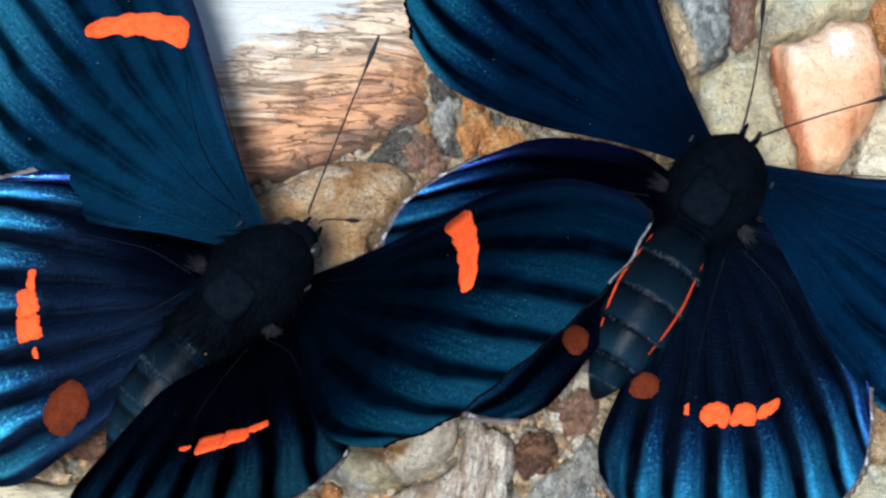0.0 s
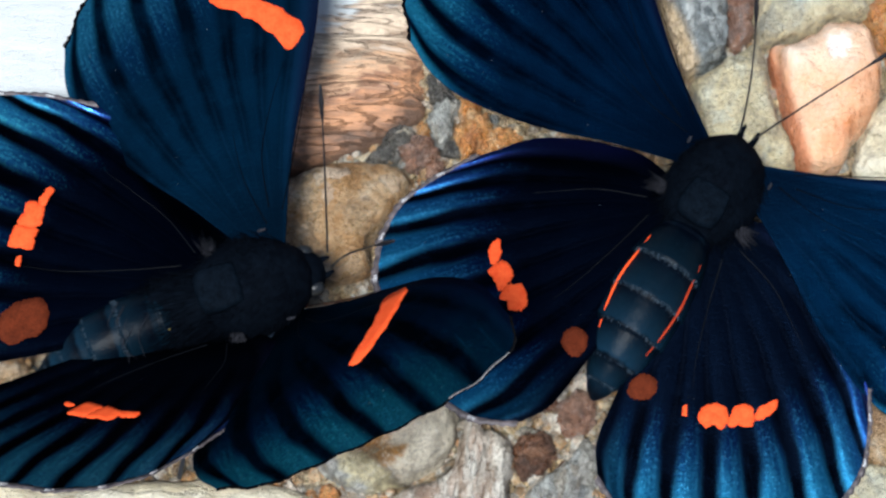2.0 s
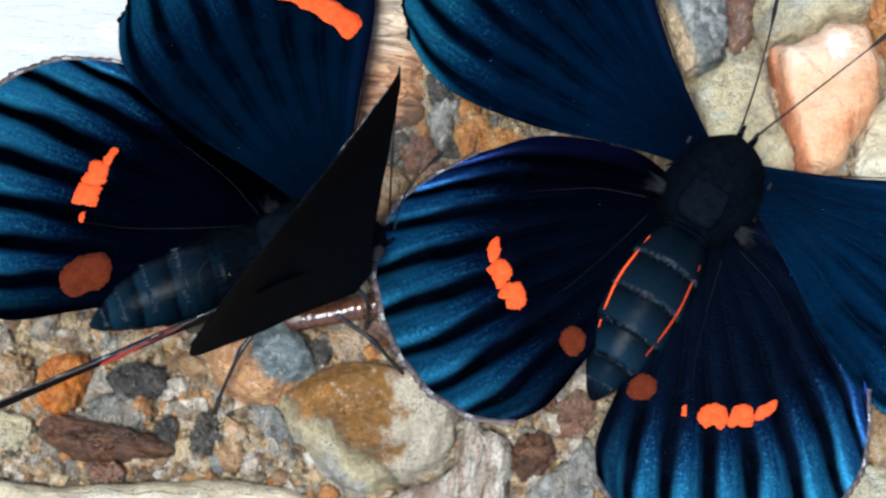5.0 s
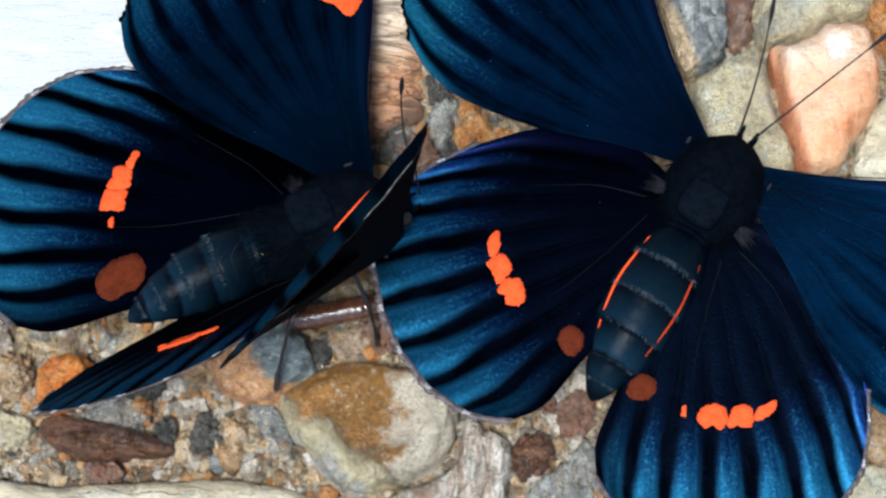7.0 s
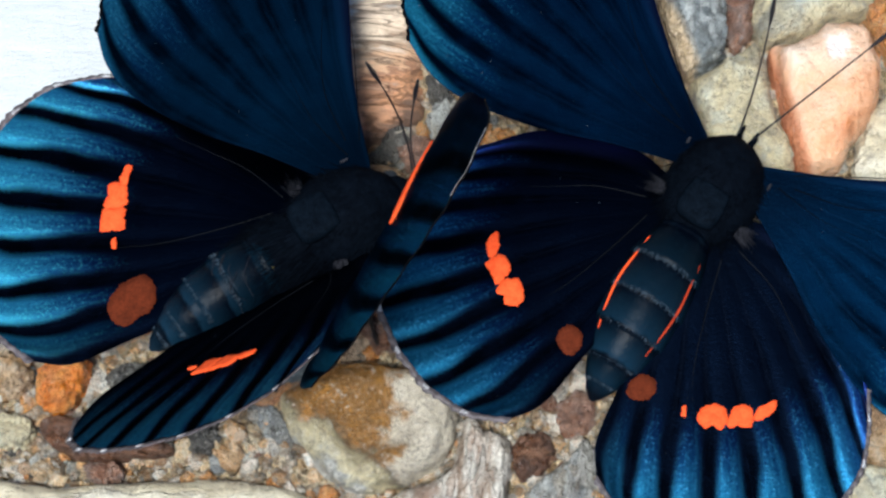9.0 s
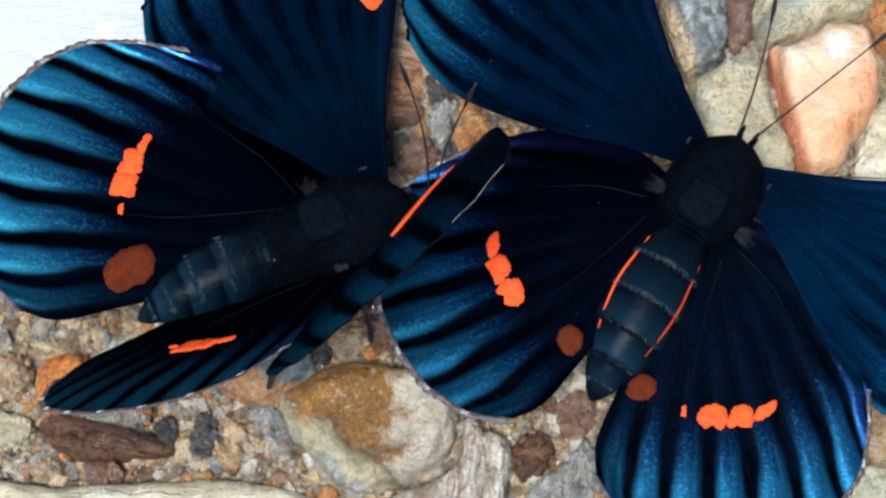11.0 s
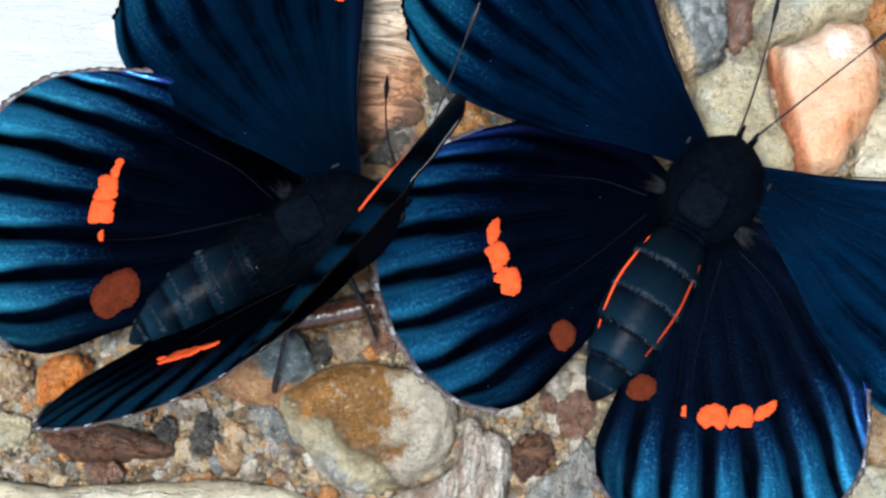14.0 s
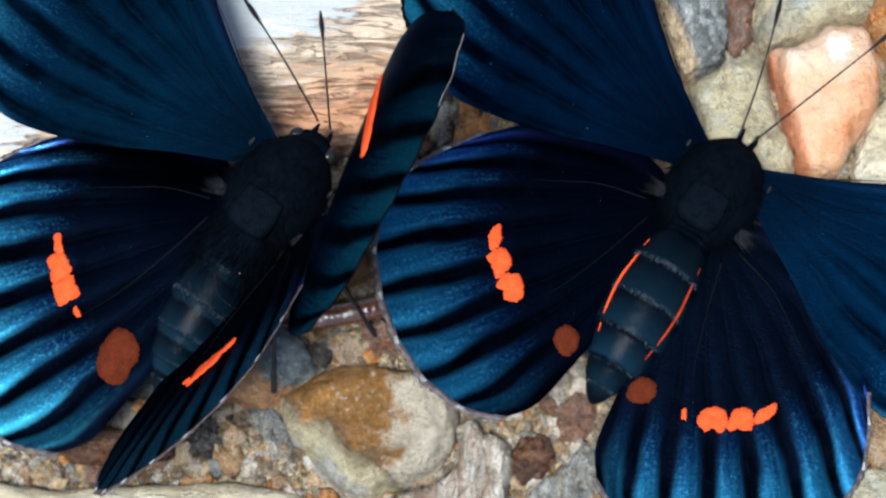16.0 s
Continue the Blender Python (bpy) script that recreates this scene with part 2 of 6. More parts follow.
def wing_material(name, cells, inner, outer, edge, reach, gloss, narrow, fade, bend, sway, rough, streak):
    """Scaled wing. u runs across the veins, v from root to margin: dusky root, blue cells that brighten outwards between black veins."""
    m, nt, b = tree(name)
    uv = nt.nodes.new("ShaderNodeUVMap")
    sep = nt.nodes.new("ShaderNodeSeparateXYZ")
    nt.links.new(uv.outputs["UV"], sep.inputs[0])
    u, v = sep.outputs["X"], sep.outputs["Y"]
    co = nt.nodes.new("ShaderNodeTexCoord").outputs["Object"]
    grain = noise_at(nt, co, 1 / (0.19 * MM), 3, 0.75)
    blot = noise_at(nt, co, 1 / (4.0 * MM), 1, 0.4)
    wob = maths(nt, "ADD", maths(nt, "MULTIPLY", maths(nt, "SUBTRACT", blot, 0.5), sway), maths(nt, "MULTIPLY", maths(nt, "MULTIPLY", v, v), bend))
    saw = maths(nt, "FRACT", maths(nt, "ADD", maths(nt, "MULTIPLY", u, cells), wob))
    off = maths(nt, "ABSOLUTE", maths(nt, "SUBTRACT", saw, 0.5))
    rag = maths(nt, "ADD", off, maths(nt, "MULTIPLY", maths(nt, "SUBTRACT", grain, 0.5), 0.16))
    thin = maths(nt, "ADD", rag, maths(nt, "MULTIPLY", maths(nt, "SUBTRACT", 1.0, v), narrow))
    cell = step(nt, thin, 0.45, 0.20)
    out = step(nt, maths(nt, "ADD", v, maths(nt, "MULTIPLY", maths(nt, "SUBTRACT", grain, 0.5), 0.18)), reach[0], reach[1])
    fan = nt.nodes.new("ShaderNodeCombineXYZ")
    nt.links.new(maths(nt, "MULTIPLY", u, 90.0), fan.inputs[0])
    nt.links.new(maths(nt, "MULTIPLY", v, 7.0), fan.inputs[1])
    hairs = noise_at(nt, fan.outputs[0], 1.0, 4, 0.7)
    teal = mixed(nt, step(nt, u, 0.34, 0.05), outer, edge)
    deep = tuple((c * 0.22, c * 0.2, c * 0.55)[k] for k, c in enumerate(outer))
    teal = mixed(nt, step(nt, maths(nt, "ADD", v, maths(nt, "MULTIPLY", maths(nt, "SUBTRACT", hairs, 0.5), 0.35)), reach[0] + 0.05, 0.93), deep, teal)
    teal = mixed(nt, maths(nt, "MULTIPLY", step(nt, hairs, 0.46, 0.74), 0.55), teal, tuple(min(1, c * 1.8 + 0.012) for c in outer))
    teal = mixed(nt, maths(nt, "MULTIPLY", step(nt, grain, 0.55, 0.66), 0.4), teal, tuple(min(1, c * 2.9 + 0.04) for c in outer))
    teal = mixed(nt, maths(nt, "MULTIPLY", step(nt, grain, 0.45, 0.34), 0.6), teal, deep)
    shine = maths(nt, "MULTIPLY", maths(nt, "MULTIPLY", cell, out), step(nt, u, *fade))
    dusk = mixed(nt, maths(nt, "MULTIPLY", step(nt, rag, *streak), maths(nt, "MULTIPLY", step(nt, v, 0.12, 0.58), 0.9)), inner, tuple(c * 0.14 for c in inner))
    cloud = noise_at(nt, co, 1 / (2.6 * MM), 3, 0.6)
    dusk = mixed(nt, maths(nt, "MULTIPLY", step(nt, cloud, 0.42, 0.62), 0.25), dusk, tuple(c * 1.7 for c in inner))
    dusk = mixed(nt, maths(nt, "MULTIPLY", maths(nt, "MULTIPLY", step(nt, u, 0.13, 0.07), step(nt, u, 0.02, 0.07)), 0.6), dusk, tuple(c * 2.2 + 0.002 for c in inner))
    dusk = mixed(nt, maths(nt, "MULTIPLY", step(nt, hairs, 0.55, 0.75), 0.4), dusk, tuple(c * 2.4 + 0.0015 for c in inner))
    nerve = maths(nt, "MULTIPLY", step(nt, off, 0.40, 0.49), step(nt, v, 0.85, 0.3))
    dusk = mixed(nt, maths(nt, "MULTIPLY", nerve, 0.22), dusk, tuple(c * 2.0 + 0.004 for c in inner))
    col = mixed(nt, shine, dusk, teal)
    # sheen along the fore edge, painted into the colour
    fore_sheen = maths(nt, "MULTIPLY", step(nt, maths(nt, "ADD", u, maths(nt, "MULTIPLY", maths(nt, "SUBTRACT", grain, 0.5), 0.05)), 0.13, 0.01), step(nt, v, 0.12, 0.45))
    col = mixed(nt, maths(nt, "MULTIPLY", fore_sheen, 0.6), col, tuple(c * 0.62 + 0.008 * (k != 1) for k, c in enumerate(edge)))
    dust = noise_at(nt, co, 1 / (0.22 * MM), 1, 0.5)
    col = mixed(nt, maths(nt, "MULTIPLY", step(nt, dust, 0.80, 0.84), 0.6), col, (0.40, 0.46, 0.50))
    # the root is sooty with hair
    sooty = step(nt, maths(nt, "ADD", v, maths(nt, "MULTIPLY", maths(nt, "SUBTRACT", hairs, 0.5), 0.25)), 0.36, 0.05)
    col = mixed(nt, maths(nt, "MULTIPLY", sooty, 0.6), col, (0.0010, 0.0020, 0.0040))
    nt.links.new(col, b.inputs["Base Color"])
    b.inputs["Metallic"].default_value = gloss
    b.inputs["Roughness"].default_value = rough
    b.inputs["Specular IOR Level"].default_value = 0.05
    b.inputs["Specular Tint"].default_value = (0.04, 0.10, 0.18, 1)
    bumped(nt, b, [(grain, 0.035, 0.6)])
    return m


def plain_material(name, low, high, scale, rough=0.6, relief=0.05, spec=0.5, metal=0.0):
    m, nt, b = tree(name)
    co = nt.nodes.new("ShaderNodeTexCoord").outputs["Object"]
    n1 = noise_at(nt, co, 1 / (scale * MM), 5, 0.65)
    n2 = noise_at(nt, co, 4 / (scale * MM), 3, 0.7)
    col = ramp(nt, maths(nt, "ADD", maths(nt, "MULTIPLY", n1, 0.6), maths(nt, "MULTIPLY", n2, 0.4)), [(0.35, low), (0.65, high)])
    nt.links.new(col, b.inputs["Base Color"])
    b.inputs["Roughness"].default_value, b.inputs["Specular IOR Level"].default_value, b.inputs["Metallic"].default_value = rough, spec, metal
    bumped(nt, b, [(n1, relief, 0.7), (n2, relief * 0.4, 0.6)])
    return m


def abdomen_material():
    """Blue-black rings, each paling to slate towards its hind edge."""
    m, nt, b = tree("slate_blue_skin")
    co = nt.nodes.new("ShaderNodeTexCoord").outputs["Object"]
    sep = nt.nodes.new("ShaderNodeSeparateXYZ")
    nt.links.new(co, sep.inputs[0])
    mott = noise_at(nt, co, 1500, 4, 0.65)
    fine = noise_at(nt, co, 7000, 3, 0.7)
    along = maths(nt, "MULTIPLY", maths(nt, "ADD", sep.outputs["Y"], 2.6 * MM), -1 / (11.9 * MM))
    along = maths(nt, "ADD", along, maths(nt, "MULTIPLY", maths(nt, "SUBTRACT", mott, 0.5), 0.05))
    ink, slate = (0.0005, 0.0016, 0.0042), (0.0036, 0.0160, 0.0300)
    stops = [(0.0, ink)]
    for lo, hi, pale in ((0.06, 0.26, 0.45), (0.26, 0.46, 0.75), (0.46, 0.64, 1.0), (0.64, 0.80, 1.25), (0.80, 0.91, 0.8)):
        stops += [(lo + 0.01, ink), (lo + (hi - lo) * 0.55, tuple(c * pale * 0.6 for c in slate)), (hi - 0.005, tuple(c * pale for c in slate))]
    col = ramp(nt, along, stops + [(0.99, ink)])
    col = mixed(nt, maths(nt, "MULTIPLY", step(nt, mott, 0.52, 0.70), 0.5), col, tuple(c * 0.35 for c in slate))
    col = mixed(nt, maths(nt, "MULTIPLY", step(nt, fine, 0.58, 0.72), 0.35), col, (0.010, 0.026, 0.042))
    nt.links.new(col, b.inputs["Base Color"])
    b.inputs["Roughness"].default_value, b.inputs["Specular IOR Level"].default_value = 0.32, 0.06
    bumped(nt, b, [(mott, 0.07, 0.7), (fine, 0.03, 0.7)])
    return m


SLAB = strata_material()
CREAM = stone_material("cream_stone", [(0.20, 0.095, 0.035), (0.52, 0.28, 0.11), (0.72, 0.50, 0.29), (0.82, 0.76, 0.66)], 3.2, rough=0.5, damp=0.5)
PALE = stone_material("pale_grey_stone", [(0.34, 0.31, 0.25), (0.84, 0.72, 0.44), (0.86, 0.82, 0.62), (0.40, 0.54, 0.60)], 3.8, rough=0.5, speck=0.25, flaky=0.5, damp=0.3)
GREY = stone_material("grey_stone", [(0.06, 0.065, 0.065), (0.20, 0.21, 0.21), (0.42, 0.43, 0.40), (0.30, 0.23, 0.15)], 2.2, stretch=(1, 0.35, 1), turn=-35, rough=0.4)
PEACH = stone_material("peach_stone", [(0.66, 0.24, 0.09), (0.84, 0.46, 0.26), (0.88, 0.60, 0.42), (0.92, 0.80, 0.68)], 6.0, rough=0.5, speck=0.12, relief=0.045, flaky=0.0, damp=0.0,
                       rind=((21.6, 9.8, 0.0), (-0.97, -0.25, 0.0), (0.60, 0.17, 0.06)), patch=((24.5, 13.0, 3.5), 1.1, (0.82, 0.80, 0.78)))
SLATE = stone_material("dark_slate_stone", [(0.025, 0.03, 0.03), (0.10, 0.115, 0.115), (0.24, 0.27, 0.27), (0.70, 0.72, 0.68)], 2.0, stretch=(1, 0.35, 1), turn=-35, rough=0.4, speck=0.3, rind=((15.0, 13.6, 0.0), (-0.92, -0.4, 0.0), (0.72, 0.52, 0.30)))
ORANGE = stone_material("orange_stone", [(0.46, 0.14, 0.03), (0.78, 0.31, 0.085), (0.86, 0.46, 0.18), (0.80, 0.60, 0.40)], 1.3, rough=0.45)
BRIGHT = stone_material("bright_orange_stone", [(0.56, 0.11, 0.010), (0.88, 0.24, 0.025), (0.94, 0.36, 0.07), (0.93, 0.56, 0.25)], 1.8, rough=0.45, speck=0.15, flaky=0.5, damp=0.2)
RUST = stone_material("rusty_stone", [(0.10, 0.06, 0.05), (0.32, 0.15, 0.09), (0.46, 0.26, 0.18), (0.30, 0.28, 0.27)], 1.3, rough=0.4)
DARK = stone_material("dark_stone", [(0.03, 0.03, 0.03), (0.09, 0.09, 0.085), (0.20, 0.19, 0.17), (0.13, 0.11, 0.08)], 1.0, rough=0.35)
BARK = stone_material("bark_brown", [(0.020, 0.008, 0.004), (0.090, 0.036, 0.017), (0.18, 0.076, 0.038), (0.28, 0.14, 0.075)], 0.9, stretch=(0.25, 1, 1), turn=10, rough=0.45, speck=0.12)
YELLOW = stone_material("yellowish_stone", [(0.60, 0.49, 0.30), (0.80, 0.71, 0.50), (0.87, 0.81, 0.63), (0.91, 0.88, 0.78)], 4.0, stretch=(0.35, 1, 1), rough=0.5, speck=0.2, damp=0.2)
CHALK = stone_material("white_ridged_stone", [(0.08, 0.045, 0.03), (0.40, 0.30, 0.22), (0.76, 0.72, 0.63), (0.34, 0.17, 0.09)], 1.5, stretch=(1, 0.22, 1), turn=8, rough=0.45)
MIXED = stone_material("mixed_grit", [(0.02, 0.018, 0.015), (0.26, 0.19, 0.12), (0.46, 0.54, 0.54), (0.86, 0.60, 0.32), (0.80, 0.34, 0.08), (0.88, 0.72, 0.46), (0.20, 0.10, 0.05), (0.95, 0.92, 0.83), (0.95, 0.92, 0.83)], 0.9, rough=0.4, per_piece=True)
PIECE = stone_material("varied_chip", [(0.06, 0.05, 0.045), (0.44, 0.48, 0.47), (0.78, 0.42, 0.17), (0.86, 0.70, 0.46)], 0.7, rough=0.4, speck=0.5, by_object=True)
SAND = stone_material("tan_sediment", [(0.05, 0.03, 0.018), (0.56, 0.36, 0.17), (0.96, 0.76, 0.46), (0.88, 0.66, 0.38), (0.98, 0.94, 0.80)], 1.2, rough=0.40, speck=0.8, relief=0.28)
GREY_TAN = two_tone_material("grey_and_salmon_stone", (0.95, 0.42, 0.19), (0.22, 0.29, 0.31), (-10.80, -7.01, 3.00), (0.82, 0.5, 0.25), 0.35)
CUP = two_tone_material("brown_and_white_stone", (0.82, 0.73, 0.58), (0.36, 0.165, 0.030), (-7.11, -10.62, 2.00), (0.61, 0.79, 0.0), 0.45, 0.3, ((-2.59, -9.58, 2.00), (-0.97, 0.2, 0.0)),
                        [(0.0, (0.62, 0.62, 0.58)), (0.30, (0.86, 0.85, 0.78)), (0.42, (0.34, 0.36, 0.36)), (0.50, (0.62, 0.55, 0.34)), (0.62, (0.74, 0.62, 0.33)), (0.72, (0.44, 0.36, 0.17)), (0.80, (0.10, 0.06, 0.025)), (0.90, (0.80, 0.70, 0.54))])
PUPA = plain_material("wet_brown_skin", (0.05, 0.020, 0.012), (0.15, 0.056, 0.030), 0.5, 0.14, 0.05, 1.0)
PUPA.node_tree.nodes["Principled BSDF"].inputs["Coat Weight"].default_value = 1.0
PUPA.node_tree.nodes["Principled BSDF"].inputs["Coat Roughness"].default_value = 0.10
FORE = wing_material("blue_black_forewing", 7.0, (0.0007, 0.0125, 0.0360), (0.013, 0.180, 0.275), (0.002, 0.018, 0.050), (0.60, 1.0), 0.97, 0.14, (0.02, 0.60), 0.5, 0.3, 0.37, (0.14, 0.42))
DARK_FORE = wing_material("dusky_blue_forewing", 7.0, (0.0014, 0.0185, 0.0420), (0.013, 0.125, 0.205), (0.002, 0.015, 0.040), (0.60, 1.0), 0.97, 0.14, (0.02, 0.60), 0.5, 0.3, 0.37, (0.14, 0.42))
HIND = wing_material("blue_rayed_hindwing", 9.0, (0.0012, 0.0032, 0.0088), (0.010, 0.116, 0.220), (0.018, 0.046, 0.27), (0.56, 0.97), 0.97, 0.34, (1.0, 0.80), 0.1, 0.35, 0.37, (0.24, 0.46))
# rover's hindwings: sunlit gleam painted into the left, shade into the right
LIT_HIND = wing_material("lit_teal_rayed_hindwing", 9.0, (0.0012, 0.0032, 0.0088), (0.036, 0.330, 0.500), (0.014, 0.040, 0.23), (0.52, 0.95), 0.97, 0.34, (1.0, 0.80), 0.1, 0.35, 0.33, (0.24, 0.46))
SHADED_HIND = wing_material("shaded_hindwing", 9.0, (0.0040, 0.0072, 0.0150), (0.022, 0.105, 0.175), (0.016, 0.034, 0.12), (0.50, 0.95), 0.97, 0.34, (1.0, 0.80), 0.1, 0.35, 0.40, (0.24, 0.46))
VEIN = plain_material("dusky_vein", (0.0006, 0.0010, 0.0018), (0.0042, 0.0054, 0.0080), 1.5, 0.6, 0.02, 0.1)
UNDERWING = plain_material("black_underwing", (0.0005, 0.0007, 0.0015), (0.0015, 0.003, 0.006), 1.4, 0.8, 0.03, 0.03)
BAND = plain_material("orange_red_scales", (0.82, 0.070, 0.016), (0.95, 0.125, 0.032), 0.5, 0.7, 0.03, 0.08)
SPOT = plain_material("dull_rust_scales", (0.062, 0.012, 0.005), (0.13, 0.024, 0.009), 0.6, 0.8, 0.03, 0.05)
UNDER = plain_material("pink_red_scales", (0.75, 0.05, 0.04), (0.85, 0.11, 0.09), 0.6, 0.6, 0.03, 0.2)
FUZZ = plain_material("black_hair", (0.0008, 0.0015, 0.0030), (0.0022, 0.0042, 0.0078), 1.2, 0.8, 0.06, 0.015)
PLATE = plain_material("black_plate", (0.0010, 0.0022, 0.0042), (0.0030, 0.0062, 0.0110), 0.6, 0.7, 0.02, 0.015)
SHELL = abdomen_material()
HEM = plain_material("pale_slate_scales", (0.006, 0.014, 0.024), (0.055, 0.085, 0.115), 0.5, 0.45, 0.03, 0.3)
LINE = plain_material("dull_red_scales", (0.26, 0.025, 0.010), (0.52, 0.055, 0.018), 0.5, 0.7, 0.03, 0.08)
PALE_FRINGE = plain_material("whitish_fringe", (0.02, 0.02, 0.022), (0.36, 0.36, 0.37), 0.8, 0.5, 0.04, 0.3)
TUFT = plain_material("grey_hair", (0.008, 0.009, 0.013), (0.035, 0.036, 0.045), 0.4, 0.8, 0.05, 0.1)
FRINGE = plain_material("grey_brown_fringe", (0.012, 0.010, 0.013), (0.15, 0.125, 0.13), 1.6, 0.5, 0.05, 0.4)
WHITE_TUFT = plain_material("white_scales", (0.30, 0.30, 0.32), (0.70, 0.70, 0.70), 0.3, 0.5, 0.02, 0.4)
DUSKY = plain_material("dusky_fringe", (0.0005, 0.0006, 0.001), (0.005, 0.0055, 0.007), 1.6, 0.8, 0.03, 0.03)
FLECK = plain_material("dull_yellow_scales", (0.22, 0.14, 0.03), (0.42, 0.28, 0.08), 0.3, 0.7, 0.02, 0.1)
EYE = plain_material("dark_faceted_eye", (0.004, 0.005, 0.006), (0.015, 0.017, 0.02), 0.15, 0.3, 0.02, 0.4)
HORN = plain_material("black_horn", (0.006, 0.006, 0.008), (0.02, 0.02, 0.025), 0.3, 0.35, 0.02, 0.5)


# ---- shapes ----
def link(name, verts, faces, material, parent=None, label="", smooth=True, uvs=None):
    """One mesh object from vertices in millimetres."""
    me = bpy.data.meshes.new(name)
    me.from_pydata([(x * MM, y * MM, z * MM) for x, y, z in verts], [], faces)
    me.materials.append(material)
    if smooth:
        me.polygons.foreach_set("use_smooth", [True] * len(me.polygons))
    if uvs is not None:
        layer = me.uv_layers.new(name="UVMap")
        layer.data.foreach_set("uv", [c for lp in me.loops for c in uvs[lp.vertex_index]])
    ob = new(name, me)
    if parent:
        ob.parent = parent
    return tagged(ob, label)


def spline(points, n, closed=False):
    """n points along a Catmull-Rom curve, evenly by length."""
    p = np.array(points, float)
    p = np.vstack([p[-1], p, p[0], p[1]]) if closed else np.vstack([2 * p[0] - p[1], p, 2 * p[-1] - p[-2]])
    fine = []
    for i in range(1, len(p) - 2):
        a, b, c, d = p[i - 1:i + 3]
        for t in np.linspace(0, 1, 24, endpoint=False):
            fine.append(0.5 * (2 * b + (c - a) * t + (2 * a - 5 * b + 4 * c - d) * t * t + (3 * b - a - 3 * c + d) * t ** 3))
    fine.append(p[-2])
    fine = np.array(fine)
    s = np.concatenate([[0], np.cumsum(np.linalg.norm(np.diff(fine, axis=0), axis=1))])
    q = np.linspace(0, s[-1], n + 1)[:-1] if closed else np.linspace(0, s[-1], n)
    return np.stack([np.interp(q, s, fine[:, k]) for k in range(fine.shape[1])], 1)


def rough(p, size, seed, octaves=4):
    return noise.fractal(Vector((p[0] / size + seed * 7.3, p[1] / size - seed * 3.1, p[2] / size + seed)), 1.0, 2.1, octaves)


def stone_mesh(outline, top, foot, bulge, chips, seed, around=84, rings=20, dish=0.0, tilt=(0, 0)):
    """A stone from its plan: a swelling flank, a worn top (dished if asked), and a foot sunk in the ground."""
    plan = spline(outline, around, True)
    mid = plan.mean(axis=0)
    size = np.linalg.norm(plan - mid, axis=1).mean()
    verts, faces = [], []
    prof = [(0.80, foot), (0.95, foot + (top - foot) * 0.22)]
    for k in range(rings + 1):
        a = math.pi / 2 * k / rings
        prof.append((math.cos(a) ** bulge, foot + (top - foot) * (0.3 + 0.7 * math.sin(a) ** 0.7)))
    for s, z in prof[:-1]:
        for x, y in plan:
            px, py = mid[0] + (x - mid[0]) * s, mid[1] + (y - mid[1]) * s
            pz = z - dish * max(0.0, 1 - (s / 0.62) ** 2) + tilt[0] * (px - mid[0]) + tilt[1] * (py - mid[1]) * min(1, 1.3 - s)
            n1 = rough((px, py, pz), size * 0.8, seed)
            n2 = rough((px, py, pz), size * 0.22, seed + 5, 5)
            c = noise.cell(Vector((px / size * 2.3 + seed, py / size * 2.3, pz / size * 2)))
            near, _ = noise.voronoi(Vector((px / size * 1.9 + seed, py / size * 1.9, pz / size * 1.9)))
            k = chips * (0.75 * (min(0.7, near[1] - near[0]) - 0.3) + 0.55 * n1 + 0.36 * n2 + 0.22 * (c - 0.5) + 0.3 * abs(noise.noise(Vector((px / size * 3.1, py / size * 3.1 + seed, pz / size * 3.1)))))
            out = Vector((px - mid[0], py - mid[1], 0))
            out = out.normalized() * s if out.length > 1e-6 else out
            verts.append((px + out.x * k * 0.7, py + out.y * k * 0.7, pz + k * (1.1 - 0.5 * s)))
    verts.append((mid[0], mid[1], np.mean([v[2] for v in verts[-around:]])))
    nr = len(prof) - 1
    for r in range(nr - 1):
        for i in range(around):
            j = (i + 1) % around
            faces.append((r * around + i, r * around + j, (r + 1) * around + j, (r + 1) * around + i))
    for i in range(around):
        faces.append(((nr - 1) * around + i, (nr - 1) * around + (i + 1) % around, len(verts) - 1))
    faces.append(tuple(range(around - 1, -1, -1)))
    return verts, faces


def stone(name, outline, top, material, label, seed, foot=-1.2, bulge=0.55, chips=0.5, category="stone", **more):
    verts, faces = stone_mesh(outline, top, foot, bulge, chips, seed, **more)
    return tagged(link(name, verts, faces, material), label, category)


def round_plan(cx, cy, rx, ry, turn, seed):
    """Plan of a small worn pebble."""
    rnd = random.Random(seed)
    pts = []
    for i in range(9):
        a = 2 * math.pi * i / 9
        k = rnd.uniform(0.84, 1.14)
        x, y = rx * k * math.cos(a), ry * k * math.sin(a)
        c, s = math.cos(radians(turn)), math.sin(radians(turn))
        pts.append((cx + x * c - y * s, cy + x * s + y * c))
    return pts


def tube(points, radii, around=10):
    """A closed tube along points (mm)."""
    pts = [Vector(p) for p in points]
    verts, faces = [], []
    side = None
    for i, p in enumerate(pts):
        d = (pts[min(i + 1, len(pts) - 1)] - pts[max(i - 1, 0)]).normalized()
        side = (side - d * side.dot(d)).normalized() if side else d.orthogonal().normalized()
        up = d.cross(side)
        for k in range(around):
            a = 2 * math.pi * k / around
            verts.append(tuple(p + (side * math.cos(a) + up * math.sin(a)) * radii[i]))
    for i in range(len(pts) - 1):
        for k in range(around):
            j = (k + 1) % around
            faces.append((i * around + k, i * around + j, (i + 1) * around + j, (i + 1) * around + k))
    faces.append(tuple(range(around - 1, -1, -1)))
    faces.append(tuple(range((len(pts) - 1) * around, len(pts) * around)))
    return verts, faces


